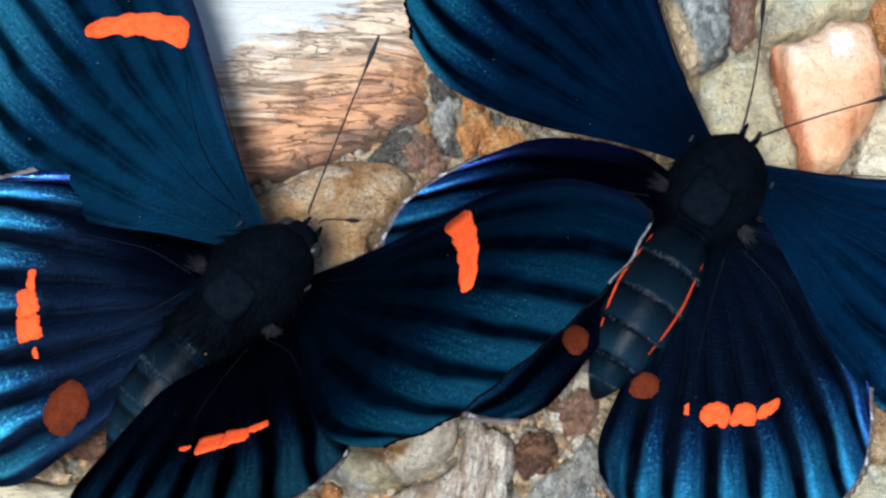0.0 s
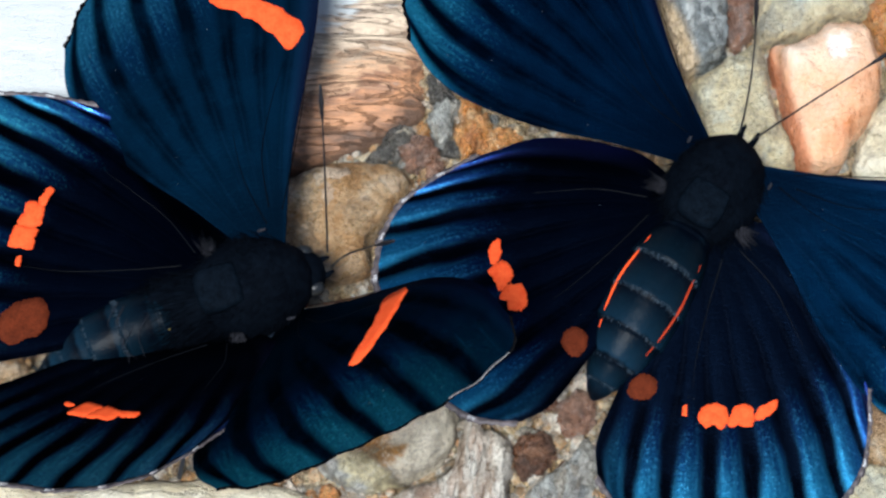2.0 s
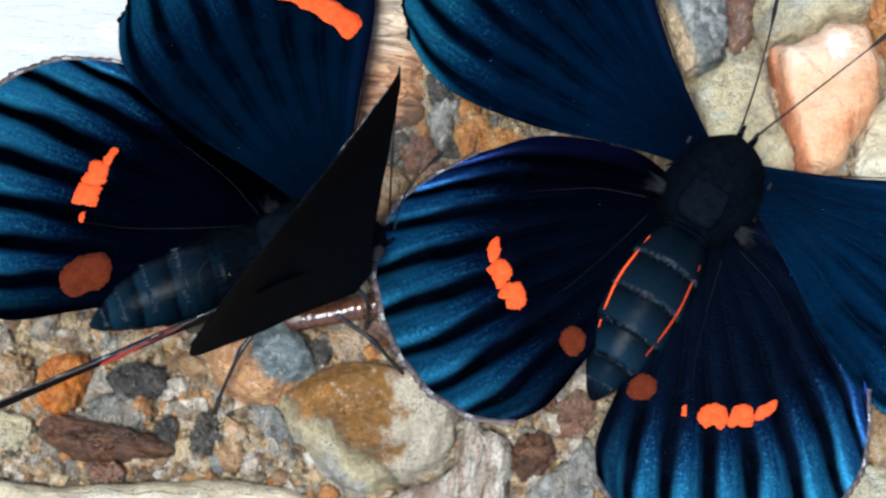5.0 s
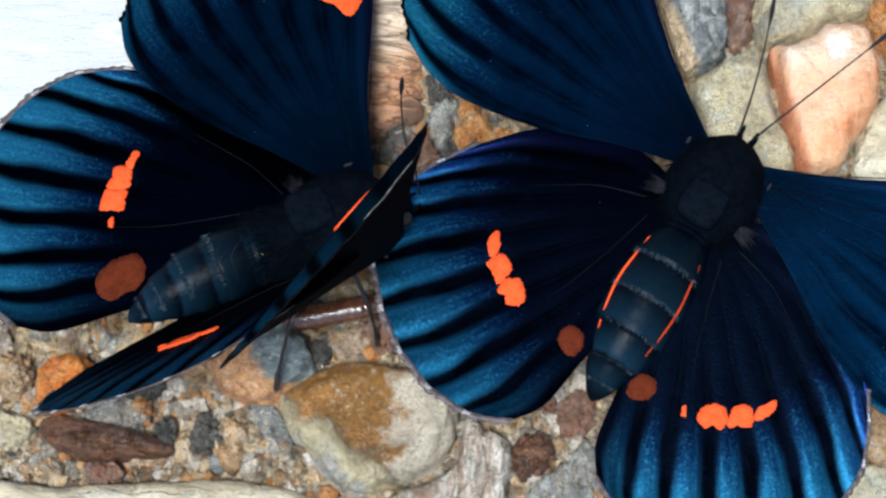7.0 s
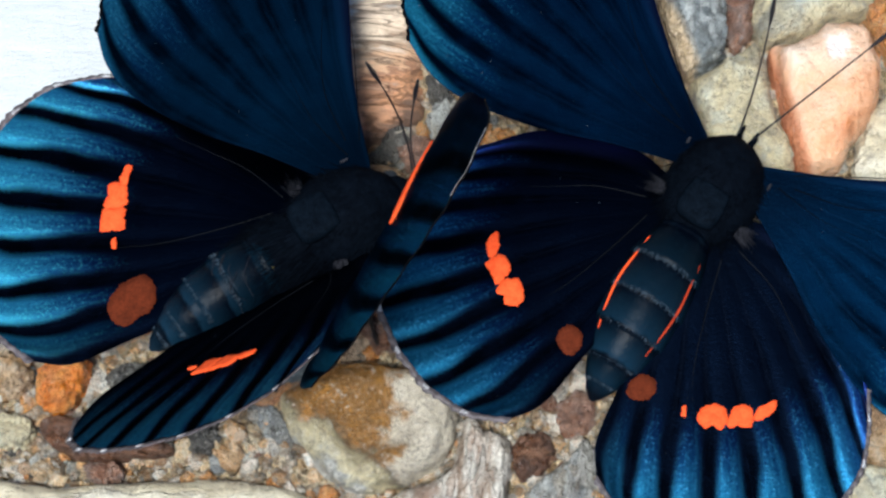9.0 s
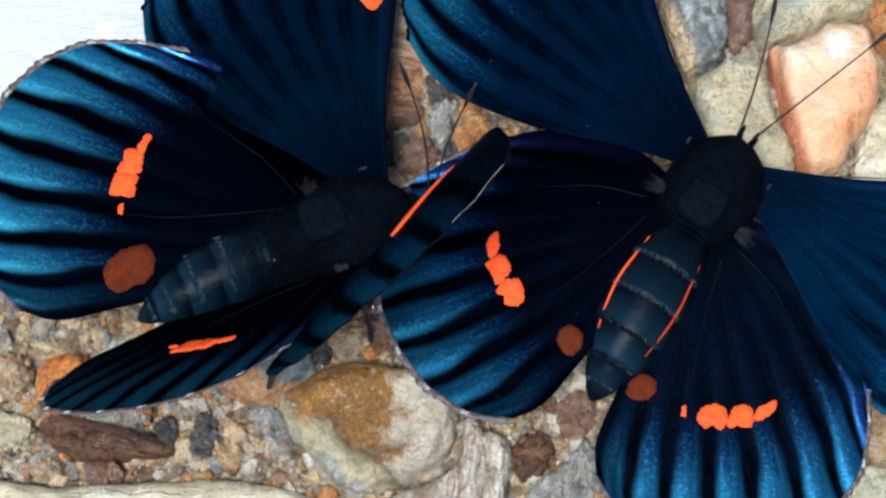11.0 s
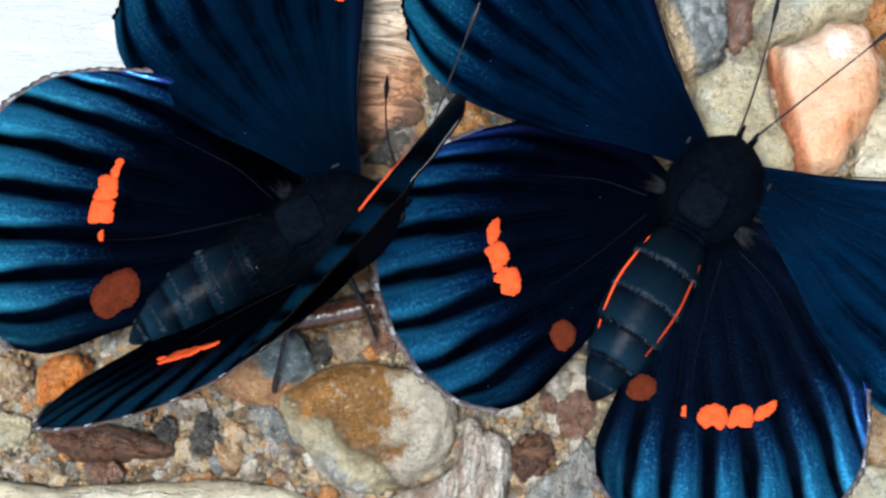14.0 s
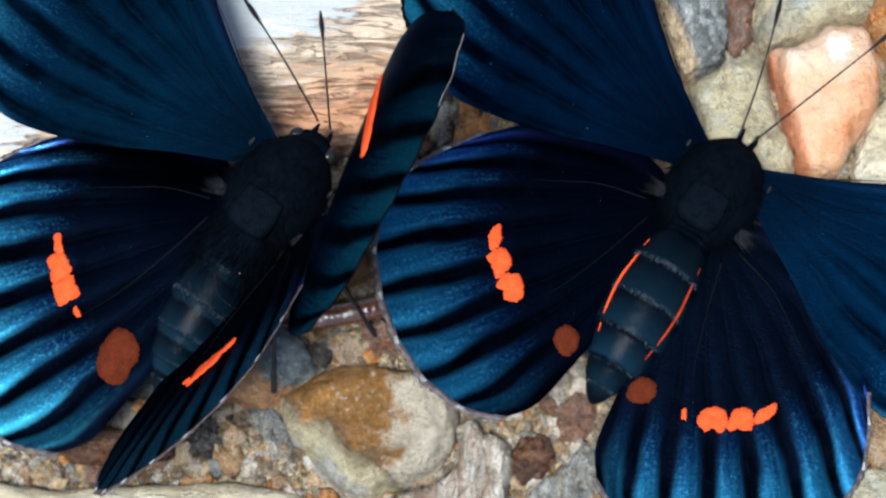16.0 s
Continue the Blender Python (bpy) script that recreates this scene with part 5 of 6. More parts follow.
# ---- what moves ----
def motions():
    walk(RESTING[("hindwing", -1)], [
        (0, mm(-2.50, -2.00, 0.20, -5.2, -7.0, 2.0)), (2.5, mm(-2.50, -2.00, 0.20, -5.2, -5.1, 2.2)), (4, mm(-2.50, -2.00, 0.20, -5.2, -7.0, 2.0)),
        (6.5, mm(-2.50, -2.00, 0.20, -5.0, 1.9, 0.7)), (8, mm(-2.50, -2.00, 0.20, -5.0, 3.0, 0.0)), (9, mm(-2.50, -2.00, 0.20, -5.0, -0.5, 0.2)),
        (11.5, mm(-2.50, -2.00, 0.20, -5.0, 0.2, 0.3)), (12, mm(-2.50, -2.00, 0.20, -5.0, 14.2, -0.1)),
        (12.5, mm(-2.50, -2.00, 0.20, -4.7, 11.5, 1.5)), (13, mm(-2.50, -2.00, 0.20, -5.1, 10.3, -0.3)),
        (13.5, mm(-2.50, -2.00, 0.20, -5.2, 11.2, -0.8)), (14, mm(-2.50, -2.00, 0.20, -5.5, 8.8, -3.4)),
        (14.5, mm(-2.50, -2.00, 0.20, -5.1, 8.5, -0.7)), (15, mm(-2.50, -2.00, 0.20, -5.1, 16.8, -0.4)),
        (15.5, mm(-2.50, -2.00, 0.20, -5.4, 12.8, -1.7)), (16, mm(-2.50, -2.00, 0.20, -5.4, 10.2, -2.2)),
    ])
    walk(RESTING[("antenna", -1)], [
        (0, mm(-0.45, 4.00, 0.90, 69.5, 0.0, 34.0)), (0.5, mm(-0.45, 4.00, 0.90, 69.2, 0.0, 35.5)), (1.5, mm(-0.45, 4.00, 0.90, 68.9, 0.0, 40.6)),
        (2.5, mm(-0.45, 4.00, 0.90, 69.1, 0.0, 30.7)), (3.5, mm(-0.45, 4.00, 0.90, 68.6, 0.0, 20.8)), (7, mm(-0.45, 4.00, 0.90, 68.7, 0.0, 23.7)),
        (16, mm(-0.45, 4.00, 0.90, 67.2, 0.0, 19.3)),
    ])
    walk(RESTING[("antenna", 1)], [
        (0, mm(0.45, 4.00, 0.90, 56.8, -0.0, -61.9)), (0.5, mm(0.45, 4.00, 0.90, 56.3, -0.0, -55.8)), (1.5, mm(0.45, 4.00, 0.90, 53.9, -0.0, -43.0)),
        (2.5, mm(0.45, 4.00, 0.90, 50.3, -0.0, -33.7)), (3.5, mm(0.45, 4.00, 0.90, 47.6, -0.0, -29.3)), (7, mm(0.45, 4.00, 0.90, 46.6, -0.0, -28.2)),
        (16, mm(0.45, 4.00, 0.90, 45.9, -0.0, -27.4)),
    ])
    walk(ROVER["top"], [
        (0, mm(-11.17, -3.72, 8.72, 7.3, -1.0, -43.7)), (0.5, mm(-10.82, -3.73, 8.62, -0.3, 0.1, -61.4)),
        (1, mm(-13.29, -4.33, 8.14, 4.1, -1.9, -69.0)), (1.5, mm(-11.86, -2.82, 8.25, 1.4, -6.9, -65.3)),
        (2, mm(-11.46, -3.98, 8.52, 2.8, -0.8, -71.1)), (2.5, mm(-10.51, -2.84, 9.17, 1.7, -5.9, -59.4)),
        (3, mm(-9.07, -2.27, 8.78, 2.5, -6.2, -65.5)), (3.5, mm(-8.40, -2.03, 9.15, 3.9, -11.3, -69.4)),
        (4, mm(-8.08, -2.45, 8.72, -2.1, -15.3, -76.0)), (6.3, mm(-7.61, -0.30, 8.71, -2.6, -14.3, -68.7)),
        (6.5, mm(-7.01, -0.35, 8.73, -2.7, -13.9, -72.7)), (7, mm(-6.23, 0.03, 8.69, -2.9, -16.6, -67.0)),
        (7.5, mm(-5.88, 0.73, 8.51, 0.6, -16.7, -64.5)), (8, mm(-5.46, 1.18, 8.97, 2.0, -8.6, -61.2)), (8.5, mm(-6.25, -0.43, 9.59, 2.5, -9.0, -56.4)),
        (9, mm(-5.95, 0.08, 8.94, 1.6, -10.3, -60.1)), (9.2, mm(-5.84, -0.35, 8.99, 1.3, -7.9, -60.6)),
        (11.5, mm(-5.44, -0.32, 9.02, -0.8, -14.0, -70.5)), (12, mm(-7.54, -0.69, 10.14, 3.4, -15.8, -68.6)),
        (12.5, mm(-6.48, -1.00, 9.13, -2.3, -19.8, -68.7)), (13, mm(-6.37, -0.42, 8.82, 0.3, -10.8, -66.7)),
        (13.5, mm(-6.63, -0.25, 8.63, 1.9, -8.4, -65.3)), (14, mm(-6.68, -0.22, 8.92, 1.3, -11.2, -63.7)),
        (14.5, mm(-6.92, -0.16, 8.58, 4.5, -7.8, -64.5)), (15, mm(-8.00, -0.19, 8.85, 5.1, -6.6, -60.2)),
        (15.5, mm(-8.74, 0.64, 8.82, 6.8, -4.4, -45.7)), (16, mm(-9.86, 1.65, 9.22, 7.8, 1.4, -34.7)),
    ])
    walk(ROVER[("forewing", -1)], [
        (0, mm(-2.90, 2.20, 0.60, 2.1, -4.3, 11.4)), (0.5, mm(-2.90, 2.20, 0.60, -1.5, -5.5, 10.2)), (1, mm(-2.90, 2.20, 0.60, -5.2, 2.7, 26.2)),
        (1.5, mm(-2.90, 2.20, 0.60, -3.8, -1.5, 14.0)), (2, mm(-2.90, 2.20, 0.60, 4.0, -6.4, 13.8)), (2.5, mm(-2.90, 2.20, 0.60, -6.7, -4.8, 9.4)),
        (3, mm(-2.90, 2.20, 0.60, -14.2, -3.1, 13.9)), (3.5, mm(-2.90, 2.20, 0.60, -18.0, -2.1, 18.4)), (4, mm(-2.90, 2.20, 0.60, -10.1, -3.1, 17.8)),
        (6.3, mm(-2.90, 2.20, 0.60, -1.0, 8.0, 23.2)), (6.5, mm(-2.90, 2.20, 0.60, -0.1, 6.2, 24.4)), (7, mm(-2.90, 2.20, 0.60, -5.5, 2.5, 18.3)),
        (7.5, mm(-2.90, 2.20, 0.60, 3.0, 6.1, 17.5)), (8, mm(-2.90, 2.20, 0.60, -1.9, 5.3, 18.3)), (8.5, mm(-2.90, 2.20, 0.60, -13.6, -9.4, 11.6)),
        (9, mm(-2.90, 2.20, 0.60, -4.0, 2.5, 16.7)), (9.2, mm(-2.90, 2.20, 0.60, -2.4, 4.5, 17.5)), (11.5, mm(-2.90, 2.20, 0.60, -6.1, -3.2, 17.6)),
        (12, mm(-2.90, 2.20, 0.60, -25.7, -1.8, 30.6)), (12.5, mm(-2.90, 2.20, 0.60, -8.8, 5.7, 20.3)), (13, mm(-2.90, 2.20, 0.60, -2.6, 6.4, 16.0)),
        (13.5, mm(-2.90, 2.20, 0.60, -4.9, 1.7, 16.6)), (14, mm(-2.90, 2.20, 0.60, -1.3, -0.4, 13.2)), (14.5, mm(-2.90, 2.20, 0.60, -6.8, 0.5, 13.9)),
        (15, mm(-2.90, 2.20, 0.60, -6.8, -2.8, 14.5)), (15.5, mm(-2.90, 2.20, 0.60, -8.7, -5.2, 8.8)), (16, mm(-2.90, 2.20, 0.60, -11.0, -2.0, 7.0)),
    ])
    walk(ROVER[("hindwing", -1)], [
        (0, mm(-2.50, -2.00, 0.20, 4.3, 0.4, -4.7)), (0.5, mm(-2.50, -2.00, 0.20, 0.6, -1.3, -2.6)), (1, mm(-2.50, -2.00, 0.20, 1.2, 11.3, 8.2)),
        (1.5, mm(-2.50, -2.00, 0.20, -1.7, 0.6, 1.2)), (2, mm(-2.50, -2.00, 0.20, -5.3, -6.1, 0.9)), (2.5, mm(-2.50, -2.00, 0.20, -1.1, 1.8, -2.9)),
        (3, mm(-2.50, -2.00, 0.20, -1.0, 4.1, -2.3)), (3.5, mm(-2.50, -2.00, 0.20, -5.2, 4.3, 1.8)), (4, mm(-2.50, -2.00, 0.20, -5.6, 4.0, 3.0)),
        (6.3, mm(-2.50, -2.00, 0.20, 2.6, 4.6, 0.8)), (6.5, mm(-2.50, -2.00, 0.20, 1.5, 7.4, 3.4)), (7, mm(-2.50, -2.00, 0.20, 3.4, 2.0, 1.7)),
        (7.5, mm(-2.50, -2.00, 0.20, 6.0, -1.5, 0.9)), (8, mm(-2.50, -2.00, 0.20, 3.0, 2.9, 1.2)), (8.5, mm(-2.50, -2.00, 0.20, 1.8, -5.7, -4.2)),
        (9, mm(-2.50, -2.00, 0.20, 1.0, 3.9, 0.8)), (9.2, mm(-2.50, -2.00, 0.20, -3.1, 5.4, 0.7)), (11.5, mm(-2.50, -2.00, 0.20, -0.8, 7.1, 2.3)),
        (12, mm(-2.50, -2.00, 0.20, -7.4, -2.3, 13.7)), (12.5, mm(-2.50, -2.00, 0.20, -1.0, 4.9, 7.1)), (13, mm(-2.50, -2.00, 0.20, 1.3, 8.5, 2.8)),
        (13.5, mm(-2.50, -2.00, 0.20, 0.1, 5.7, 2.6)), (14, mm(-2.50, -2.00, 0.20, 0.5, 4.2, 1.3)), (14.5, mm(-2.50, -2.00, 0.20, -0.0, 5.2, 1.0)),
        (15, mm(-2.50, -2.00, 0.20, -1.5, -0.7, 3.9)), (15.5, mm(-2.50, -2.00, 0.20, -0.3, -8.1, 1.0)), (16, mm(-2.50, -2.00, 0.20, 2.6, -9.4, -0.1)),
    ])
    walk(ROVER[("forewing", 1)], [
        (0, mm(2.90, 2.20, 0.60, 1.8, -54.1, 1.7)), (0.5, mm(2.90, 2.20, 0.60, 26.4, -57.8, -19.0)), (1, mm(2.90, 2.20, 0.60, 49.1, -57.7, -23.2)),
        (1.5, mm(2.90, 2.20, 0.60, 45.3, -62.4, -31.3)), (2, mm(2.90, 2.20, 0.60, 33.7, -58.8, -18.1)),
        (2.5, mm(2.90, 2.20, 0.60, 45.5, -65.6, -33.4)), (3, mm(2.90, 2.20, 0.60, 48.1, -54.8, -37.2)),
        (3.5, mm(2.90, 2.20, 0.60, 53.2, -56.9, -34.0)), (4, mm(2.90, 2.20, 0.60, 62.7, -57.6, -43.7)),
        (6.3, mm(2.90, 2.20, 0.60, 99.7, -55.4, -64.5)), (6.5, mm(2.90, 2.20, 0.60, 94.3, -51.6, -72.8)),
        (7, mm(2.90, 2.20, 0.60, 68.2, -45.7, -51.9)), (7.5, mm(2.90, 2.20, 0.60, 69.2, -59.3, -47.5)), (8, mm(2.90, 2.20, 0.60, 67.2, -54.6, -43.3)),
        (8.5, mm(2.90, 2.20, 0.60, 74.6, -61.2, -58.6)), (9, mm(2.90, 2.20, 0.60, 65.0, -54.8, -39.1)),
        (9.2, mm(2.90, 2.20, 0.60, 61.8, -52.3, -40.6)), (11.5, mm(2.90, 2.20, 0.60, 63.4, -54.0, -42.3)),
        (12, mm(2.90, 2.20, 0.60, 71.2, -56.6, -67.3)), (12.5, mm(2.90, 2.20, 0.60, 64.2, -45.7, -36.4)),
        (13, mm(2.90, 2.20, 0.60, 58.9, -51.7, -36.6)), (13.5, mm(2.90, 2.20, 0.60, 61.5, -52.1, -36.7)),
        (14, mm(2.90, 2.20, 0.60, 65.7, -58.8, -48.0)), (14.5, mm(2.90, 2.20, 0.60, 61.4, -61.1, -45.1)),
        (15, mm(2.90, 2.20, 0.60, 62.7, -62.8, -41.0)), (15.5, mm(2.90, 2.20, 0.60, 69.6, -67.4, -49.9)),
        (16, mm(2.90, 2.20, 0.60, 60.1, -71.8, -47.9)),
    ])
    walk(ROVER[("hindwing", 1)], [
        (0, mm(2.50, -2.00, 0.20, -40.3, -37.4, 31.1)), (0.5, mm(2.50, -2.00, 0.20, -31.7, -52.6, 25.7)),
        (1, mm(2.50, -2.00, 0.20, -12.4, -56.1, 15.9)), (1.5, mm(2.50, -2.00, 0.20, -22.3, -63.9, 22.8)),
        (2, mm(2.50, -2.00, 0.20, -22.1, -52.2, 17.3)), (2.5, mm(2.50, -2.00, 0.20, -19.0, -61.5, 17.2)), (3, mm(2.50, -2.00, 0.20, -2.6, -56.9, 3.2)),
        (3.5, mm(2.50, -2.00, 0.20, -7.4, -57.1, 12.4)), (4, mm(2.50, -2.00, 0.20, 0.1, -57.8, 3.2)), (6.3, mm(2.50, -2.00, 0.20, 17.6, -79.1, -4.9)),
        (6.5, mm(2.50, -2.00, 0.20, 13.2, -76.2, 0.1)), (7, mm(2.50, -2.00, 0.20, 8.0, -55.3, -3.2)), (7.5, mm(2.50, -2.00, 0.20, -3.4, -50.0, 7.6)),
        (8, mm(2.50, -2.00, 0.20, -4.7, -55.5, 7.8)), (8.5, mm(2.50, -2.00, 0.20, -2.0, -66.8, 2.2)), (9, mm(2.50, -2.00, 0.20, -6.6, -53.4, 8.6)),
        (9.2, mm(2.50, -2.00, 0.20, -5.7, -56.4, 9.4)), (11.5, mm(2.50, -2.00, 0.20, 1.8, -54.0, 2.1)), (12, mm(2.50, -2.00, 0.20, 4.0, -59.5, 4.8)),
        (12.5, mm(2.50, -2.00, 0.20, 9.9, -51.3, -1.6)), (13, mm(2.50, -2.00, 0.20, 1.0, -53.9, 4.7)), (13.5, mm(2.50, -2.00, 0.20, -0.1, -54.6, 4.9)),
        (14, mm(2.50, -2.00, 0.20, -2.2, -57.5, 3.1)), (14.5, mm(2.50, -2.00, 0.20, -4.9, -59.2, 6.4)), (15, mm(2.50, -2.00, 0.20, -4.3, -61.1, 6.4)),
        (15.5, mm(2.50, -2.00, 0.20, -5.5, -69.0, 5.4)), (16, mm(2.50, -2.00, 0.20, -23.6, -72.0, 19.0)),
    ])
    walk(ROVER[("antenna", -1)], [
        (0, mm(-0.45, 5.12, 0.50, 37.7, 0.0, 13.6)), (0.5, mm(-0.45, 5.12, 0.50, 63.8, 0.0, 54.4)), (1, mm(-0.45, 5.12, 0.50, 50.2, 0.0, 76.7)),
        (1.5, mm(-0.45, 5.12, 0.50, 69.0, 0.0, 65.0)), (2, mm(-0.45, 5.12, 0.50, 57.3, 0.0, 68.4)), (2.5, mm(-0.45, 5.12, 0.50, 69.8, 0.0, 63.0)),
        (3, mm(-0.45, 5.12, 0.50, 70.2, 0.0, 66.7)), (3.5, mm(-0.45, 5.12, 0.50, 73.4, 0.0, 53.5)), (4, mm(-0.45, 5.12, 0.50, 75.0, 0.0, 60.1)),
        (6.3, mm(-0.45, 5.12, 0.50, 82.9, -0.0, -27.9)), (7, mm(-0.45, 5.12, 0.50, 84.3, -0.0, -90.1)), (8, mm(-0.45, 5.12, 0.50, 85.0, -0.0, -90.8)),
        (8.5, mm(-0.45, 5.12, 0.50, 85.7, 0.0, 83.1)), (9, mm(-0.45, 5.12, 0.50, 84.5, -0.0, 123.9)), (9.2, mm(-0.45, 5.12, 0.50, 77.8, -0.0, 101.4)),
        (11.5, mm(-0.45, 5.12, 0.50, 83.7, -0.0, 115.8)), (12, mm(-0.45, 5.12, 0.50, 83.4, 0.0, 13.5)),
        (12.5, mm(-0.45, 5.12, 0.50, 84.0, -0.0, 138.8)), (13, mm(-0.45, 5.12, 0.50, 85.1, -0.0, 93.7)),
        (13.5, mm(-0.45, 5.12, 0.50, 84.8, 0.0, 52.2)), (14, mm(-0.45, 5.12, 0.50, 87.1, -0.0, -1.3)), (14.5, mm(-0.45, 5.12, 0.50, 82.4, 0.0, 22.5)),
        (15, mm(-0.45, 5.12, 0.50, 77.4, -0.0, -17.9)), (15.5, mm(-0.45, 5.12, 0.50, 67.4, 0.0, 43.2)), (16, mm(-0.45, 5.12, 0.50, 63.7, 0.0, 68.2)),
    ])
    walk(ROVER[("antenna", 1)], [
        (0, mm(0.45, 5.12, 0.50, 68.8, -0.0, -72.9)), (0.5, mm(0.45, 5.12, 0.50, 32.4, 0.0, 15.3)), (1, mm(0.45, 5.12, 0.50, 60.0, -0.0, -5.7)),
        (1.5, mm(0.45, 5.12, 0.50, 52.7, -0.0, -15.3)), (2, mm(0.45, 5.12, 0.50, 67.8, -0.0, -36.6)), (2.5, mm(0.45, 5.12, 0.50, 64.2, -0.0, -32.8)),
        (3, mm(0.45, 5.12, 0.50, 70.4, -0.0, -39.3)), (3.5, mm(0.45, 5.12, 0.50, 64.6, -0.0, -56.4)), (4, mm(0.45, 5.12, 0.50, 70.8, -0.0, -45.1)),
        (6.3, mm(0.45, 5.12, 0.50, 72.8, -0.0, -77.0)), (7, mm(0.45, 5.12, 0.50, 71.5, -0.0, -98.4)), (7.5, mm(0.45, 5.12, 0.50, 72.1, -0.0, -83.2)),
        (8, mm(0.45, 5.12, 0.50, 84.1, -0.0, -62.8)), (8.5, mm(0.45, 5.12, 0.50, 80.2, -0.0, -12.8)), (9, mm(0.45, 5.12, 0.50, 83.3, -0.0, -9.0)),
        (9.2, mm(0.45, 5.12, 0.50, 75.5, 0.0, 26.2)), (11.5, mm(0.45, 5.12, 0.50, 75.5, -0.0, -5.1)), (12, mm(0.45, 5.12, 0.50, 26.1, 0.0, 34.8)),
        (12.5, mm(0.45, 5.12, 0.50, 63.4, 0.0, 24.7)), (13, mm(0.45, 5.12, 0.50, 25.9, 0.0, 37.1)), (13.5, mm(0.45, 5.12, 0.50, 35.3, 0.0, 35.0)),
        (14, mm(0.45, 5.12, 0.50, 44.1, 0.0, 31.4)), (14.5, mm(0.45, 5.12, 0.50, 29.8, 0.0, 19.9)), (15, mm(0.45, 5.12, 0.50, 51.1, 0.0, 11.2)),
        (15.5, mm(0.45, 5.12, 0.50, 62.6, 0.0, 3.1)), (16, mm(0.45, 5.12, 0.50, 69.7, 0.0, 28.8)),
    ])
    walk(ROVER["rear_leg"], [
        (0, mm(4.37, -6.82, -5.17, 33.5, 0.0, 31.0)), (0.5, mm(8.73, -4.56, -5.84, 29.4, 0.0, 71.7)), (1, mm(7.71, -5.64, -5.21, 27.3, 0.0, 60.6)),
        (1.5, mm(7.95, -8.50, -6.25, 27.5, 0.0, 45.2)), (2, mm(8.11, -7.63, -5.47, 24.5, 0.0, 50.2)), (2.5, mm(6.30, -10.42, -6.75, 28.5, 0.0, 29.8)),
        (3, mm(7.28, -11.23, -6.32, 23.9, 0.0, 32.2)), (3.5, mm(4.68, -8.59, -6.84, 36.4, 0.0, 25.8)), (4, mm(4.66, -7.28, -7.68, 45.7, 0.0, 31.0)),
        (6.3, mm(5.44, -9.11, -7.92, 38.6, 0.0, 29.0)), (6.5, mm(5.87, -9.25, -8.00, 37.9, 0.0, 31.2)), (7, mm(4.60, -6.55, -7.85, 49.8, 0.0, 34.6)),
        (7.5, mm(4.80, -7.92, -7.32, 41.1, 0.0, 29.2)), (8, mm(5.46, -9.05, -6.76, 33.3, 0.0, 29.4)), (8.5, mm(3.68, -8.10, -7.12, 41.4, 0.0, 19.4)),
        (9, mm(4.40, -8.18, -6.81, 38.3, 0.0, 25.1)), (9.2, mm(4.33, -7.97, -6.66, 38.4, 0.0, 25.3)), (11.5, mm(4.70, -7.13, -7.69, 46.3, 0.0, 32.2)),
        (12, mm(4.35, -5.87, -8.52, 56.5, 0.0, 36.8)), (12.5, mm(3.43, -5.91, -8.21, 57.9, 0.0, 26.3)), (13, mm(4.96, -6.82, -7.04, 43.6, 0.0, 36.0)),
        (13.5, mm(5.38, -6.99, -6.45, 38.5, 0.0, 38.3)), (14, mm(4.86, -7.09, -7.04, 42.8, 0.0, 33.7)),
        (14.5, mm(5.58, -7.17, -6.05, 35.0, 0.0, 38.7)), (15, mm(5.67, -6.75, -6.18, 36.9, 0.0, 41.8)),
        (15.5, mm(5.30, -8.36, -5.50, 28.5, 0.0, 31.0)), (16, mm(5.76, -9.43, -5.05, 22.4, 0.0, 29.9)),
    ])
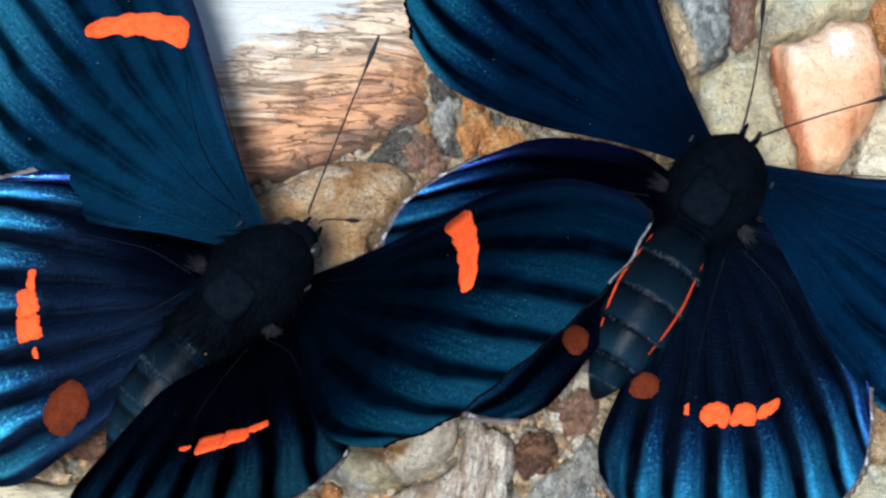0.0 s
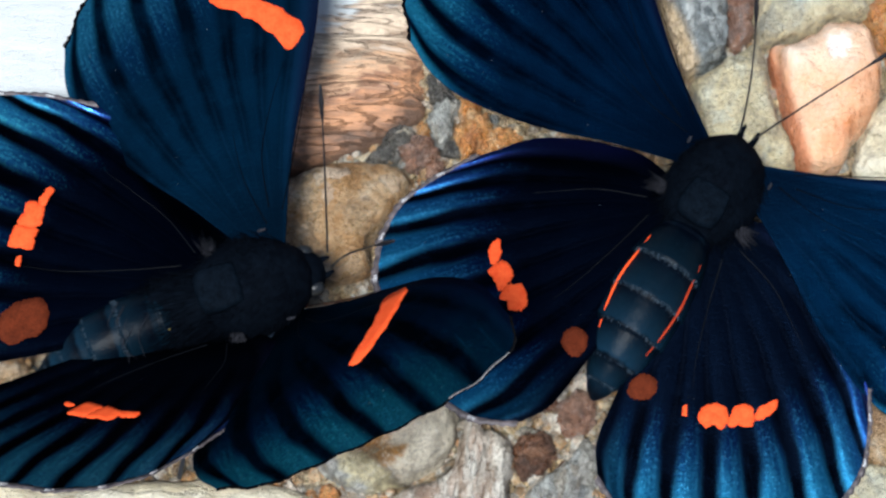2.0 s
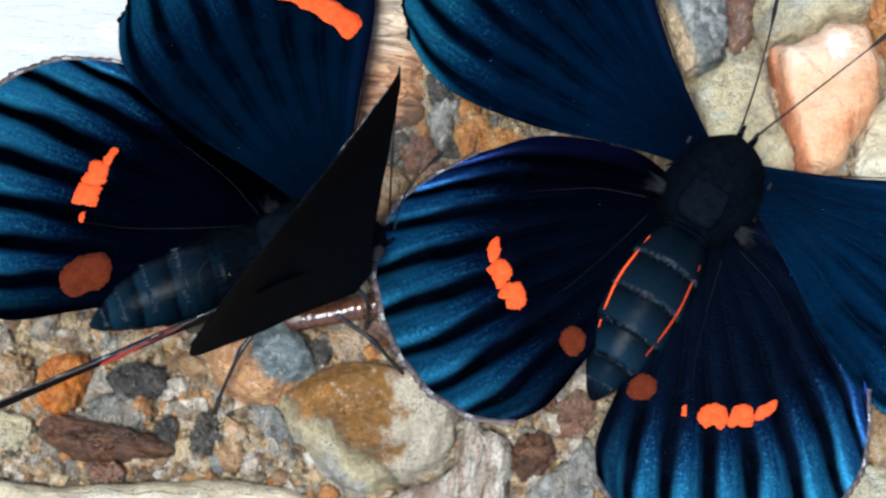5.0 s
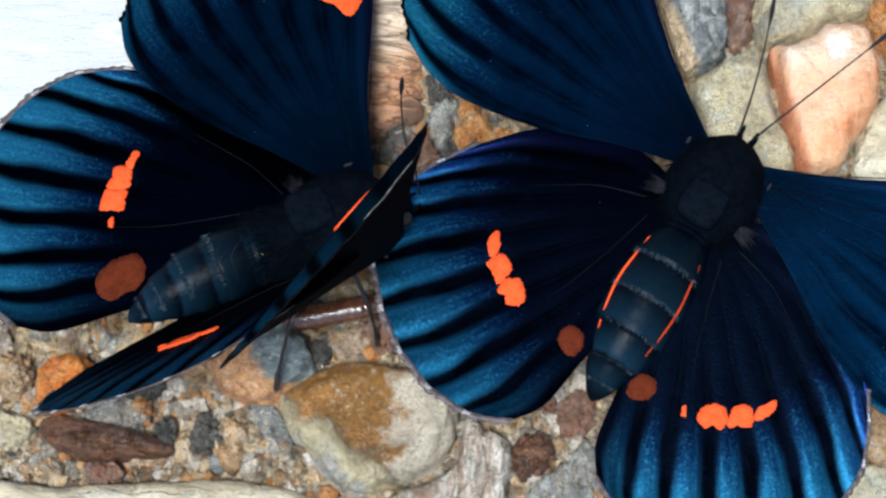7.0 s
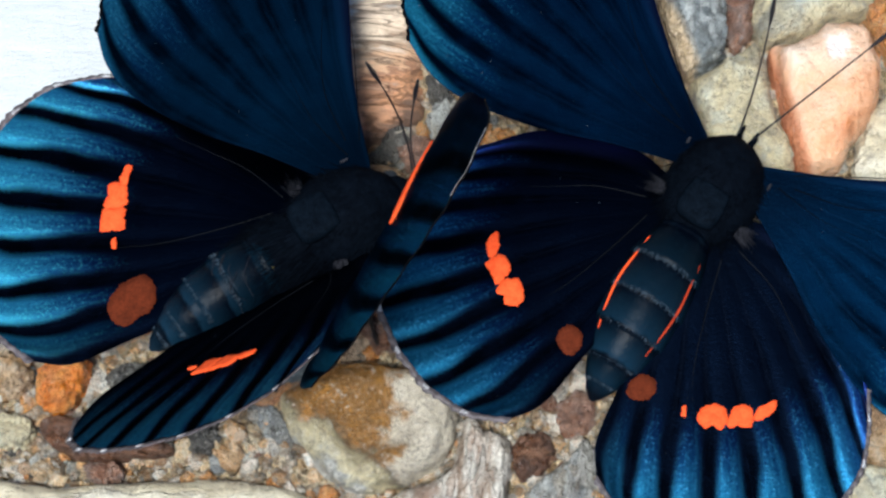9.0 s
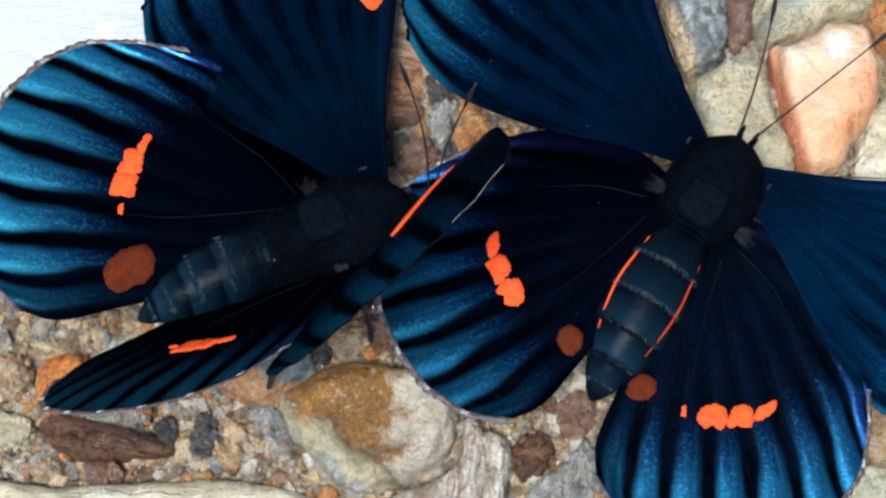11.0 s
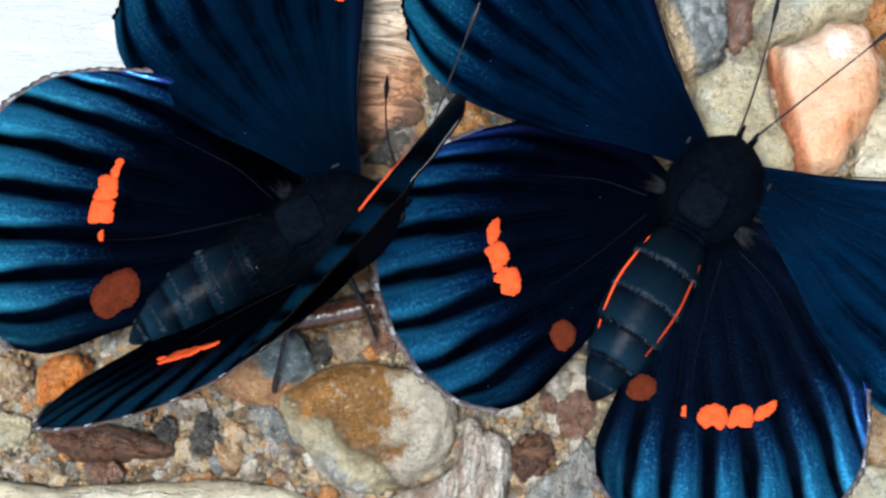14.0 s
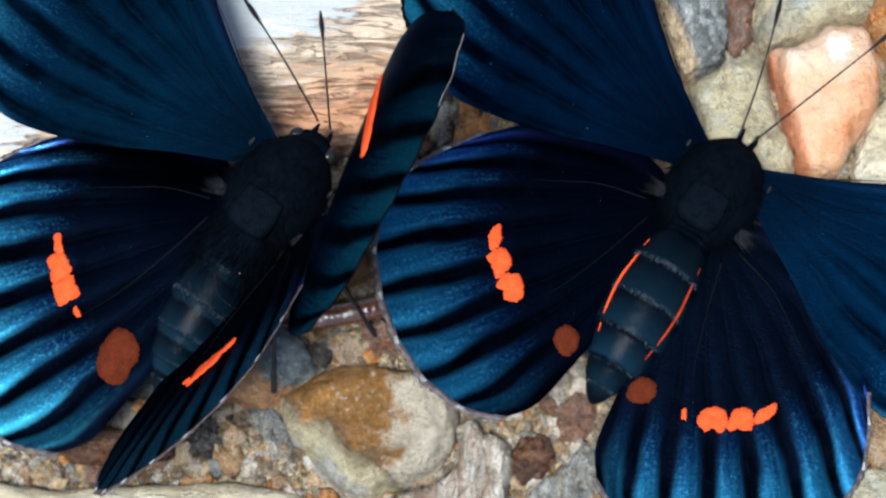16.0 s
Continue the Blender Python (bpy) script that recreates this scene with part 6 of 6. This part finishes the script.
    walk(ROVER["mid_leg"], [
        (0, mm(9.25, -3.90, -7.04, 33.2, 0.0, 63.6)), (0.5, mm(7.80, -0.71, -7.21, 43.0, 0.0, 85.2)), (1, mm(5.96, 3.05, -7.18, 46.6, -0.0, 128.1)),
        (1.5, mm(8.54, 3.03, -8.02, 40.7, -0.0, 115.6)), (2, mm(7.72, 3.83, -7.42, 39.1, -0.0, 124.2)),
        (2.5, mm(6.91, 3.56, -8.64, 48.0, -0.0, 126.3)), (3, mm(6.31, 2.77, -8.23, 50.8, -0.0, 123.3)),
        (3.5, mm(5.19, 2.30, -9.11, 60.7, -0.0, 126.4)), (4, mm(5.16, 5.05, -8.82, 49.2, -0.0, 147.4)),
        (6.3, mm(7.61, 2.99, -9.36, 49.5, -0.0, 118.8)), (6.5, mm(7.05, 3.01, -9.16, 50.9, -0.0, 121.4)),
        (7, mm(3.73, 0.29, -8.71, 74.4, -0.0, 104.3)), (7.5, mm(4.19, -1.11, -8.67, 70.1, 0.0, 69.2)), (8, mm(5.41, -2.26, -8.40, 58.6, 0.0, 60.3)),
        (8.5, mm(4.16, -1.34, -8.90, 70.3, 0.0, 64.2)), (9, mm(4.39, -1.34, -8.43, 67.5, 0.0, 66.3)), (9.2, mm(4.32, -1.12, -8.24, 68.0, 0.0, 69.9)),
        (11.5, mm(3.29, -0.22, -8.68, 78.1, 0.0, 89.1)), (12, mm(3.09, 0.99, -10.03, 78.2, -0.0, 132.7)),
        (12.5, mm(2.08, 1.08, -8.92, 79.9, -0.0, 167.8)), (13, mm(3.99, 0.17, -8.32, 71.7, -0.0, 99.6)),
        (13.5, mm(4.61, -0.01, -7.99, 66.2, -0.0, 93.9)), (14, mm(4.20, -0.05, -8.50, 70.8, -0.0, 93.5)),
        (14.5, mm(4.88, -0.21, -7.92, 64.0, 0.0, 89.8)), (15, mm(5.50, 0.22, -8.19, 60.5, -0.0, 96.5)),
        (15.5, mm(6.95, -1.67, -7.83, 49.3, 0.0, 74.0)), (16, mm(8.83, -3.20, -7.25, 36.5, 0.0, 66.9)),
    ])


motions()
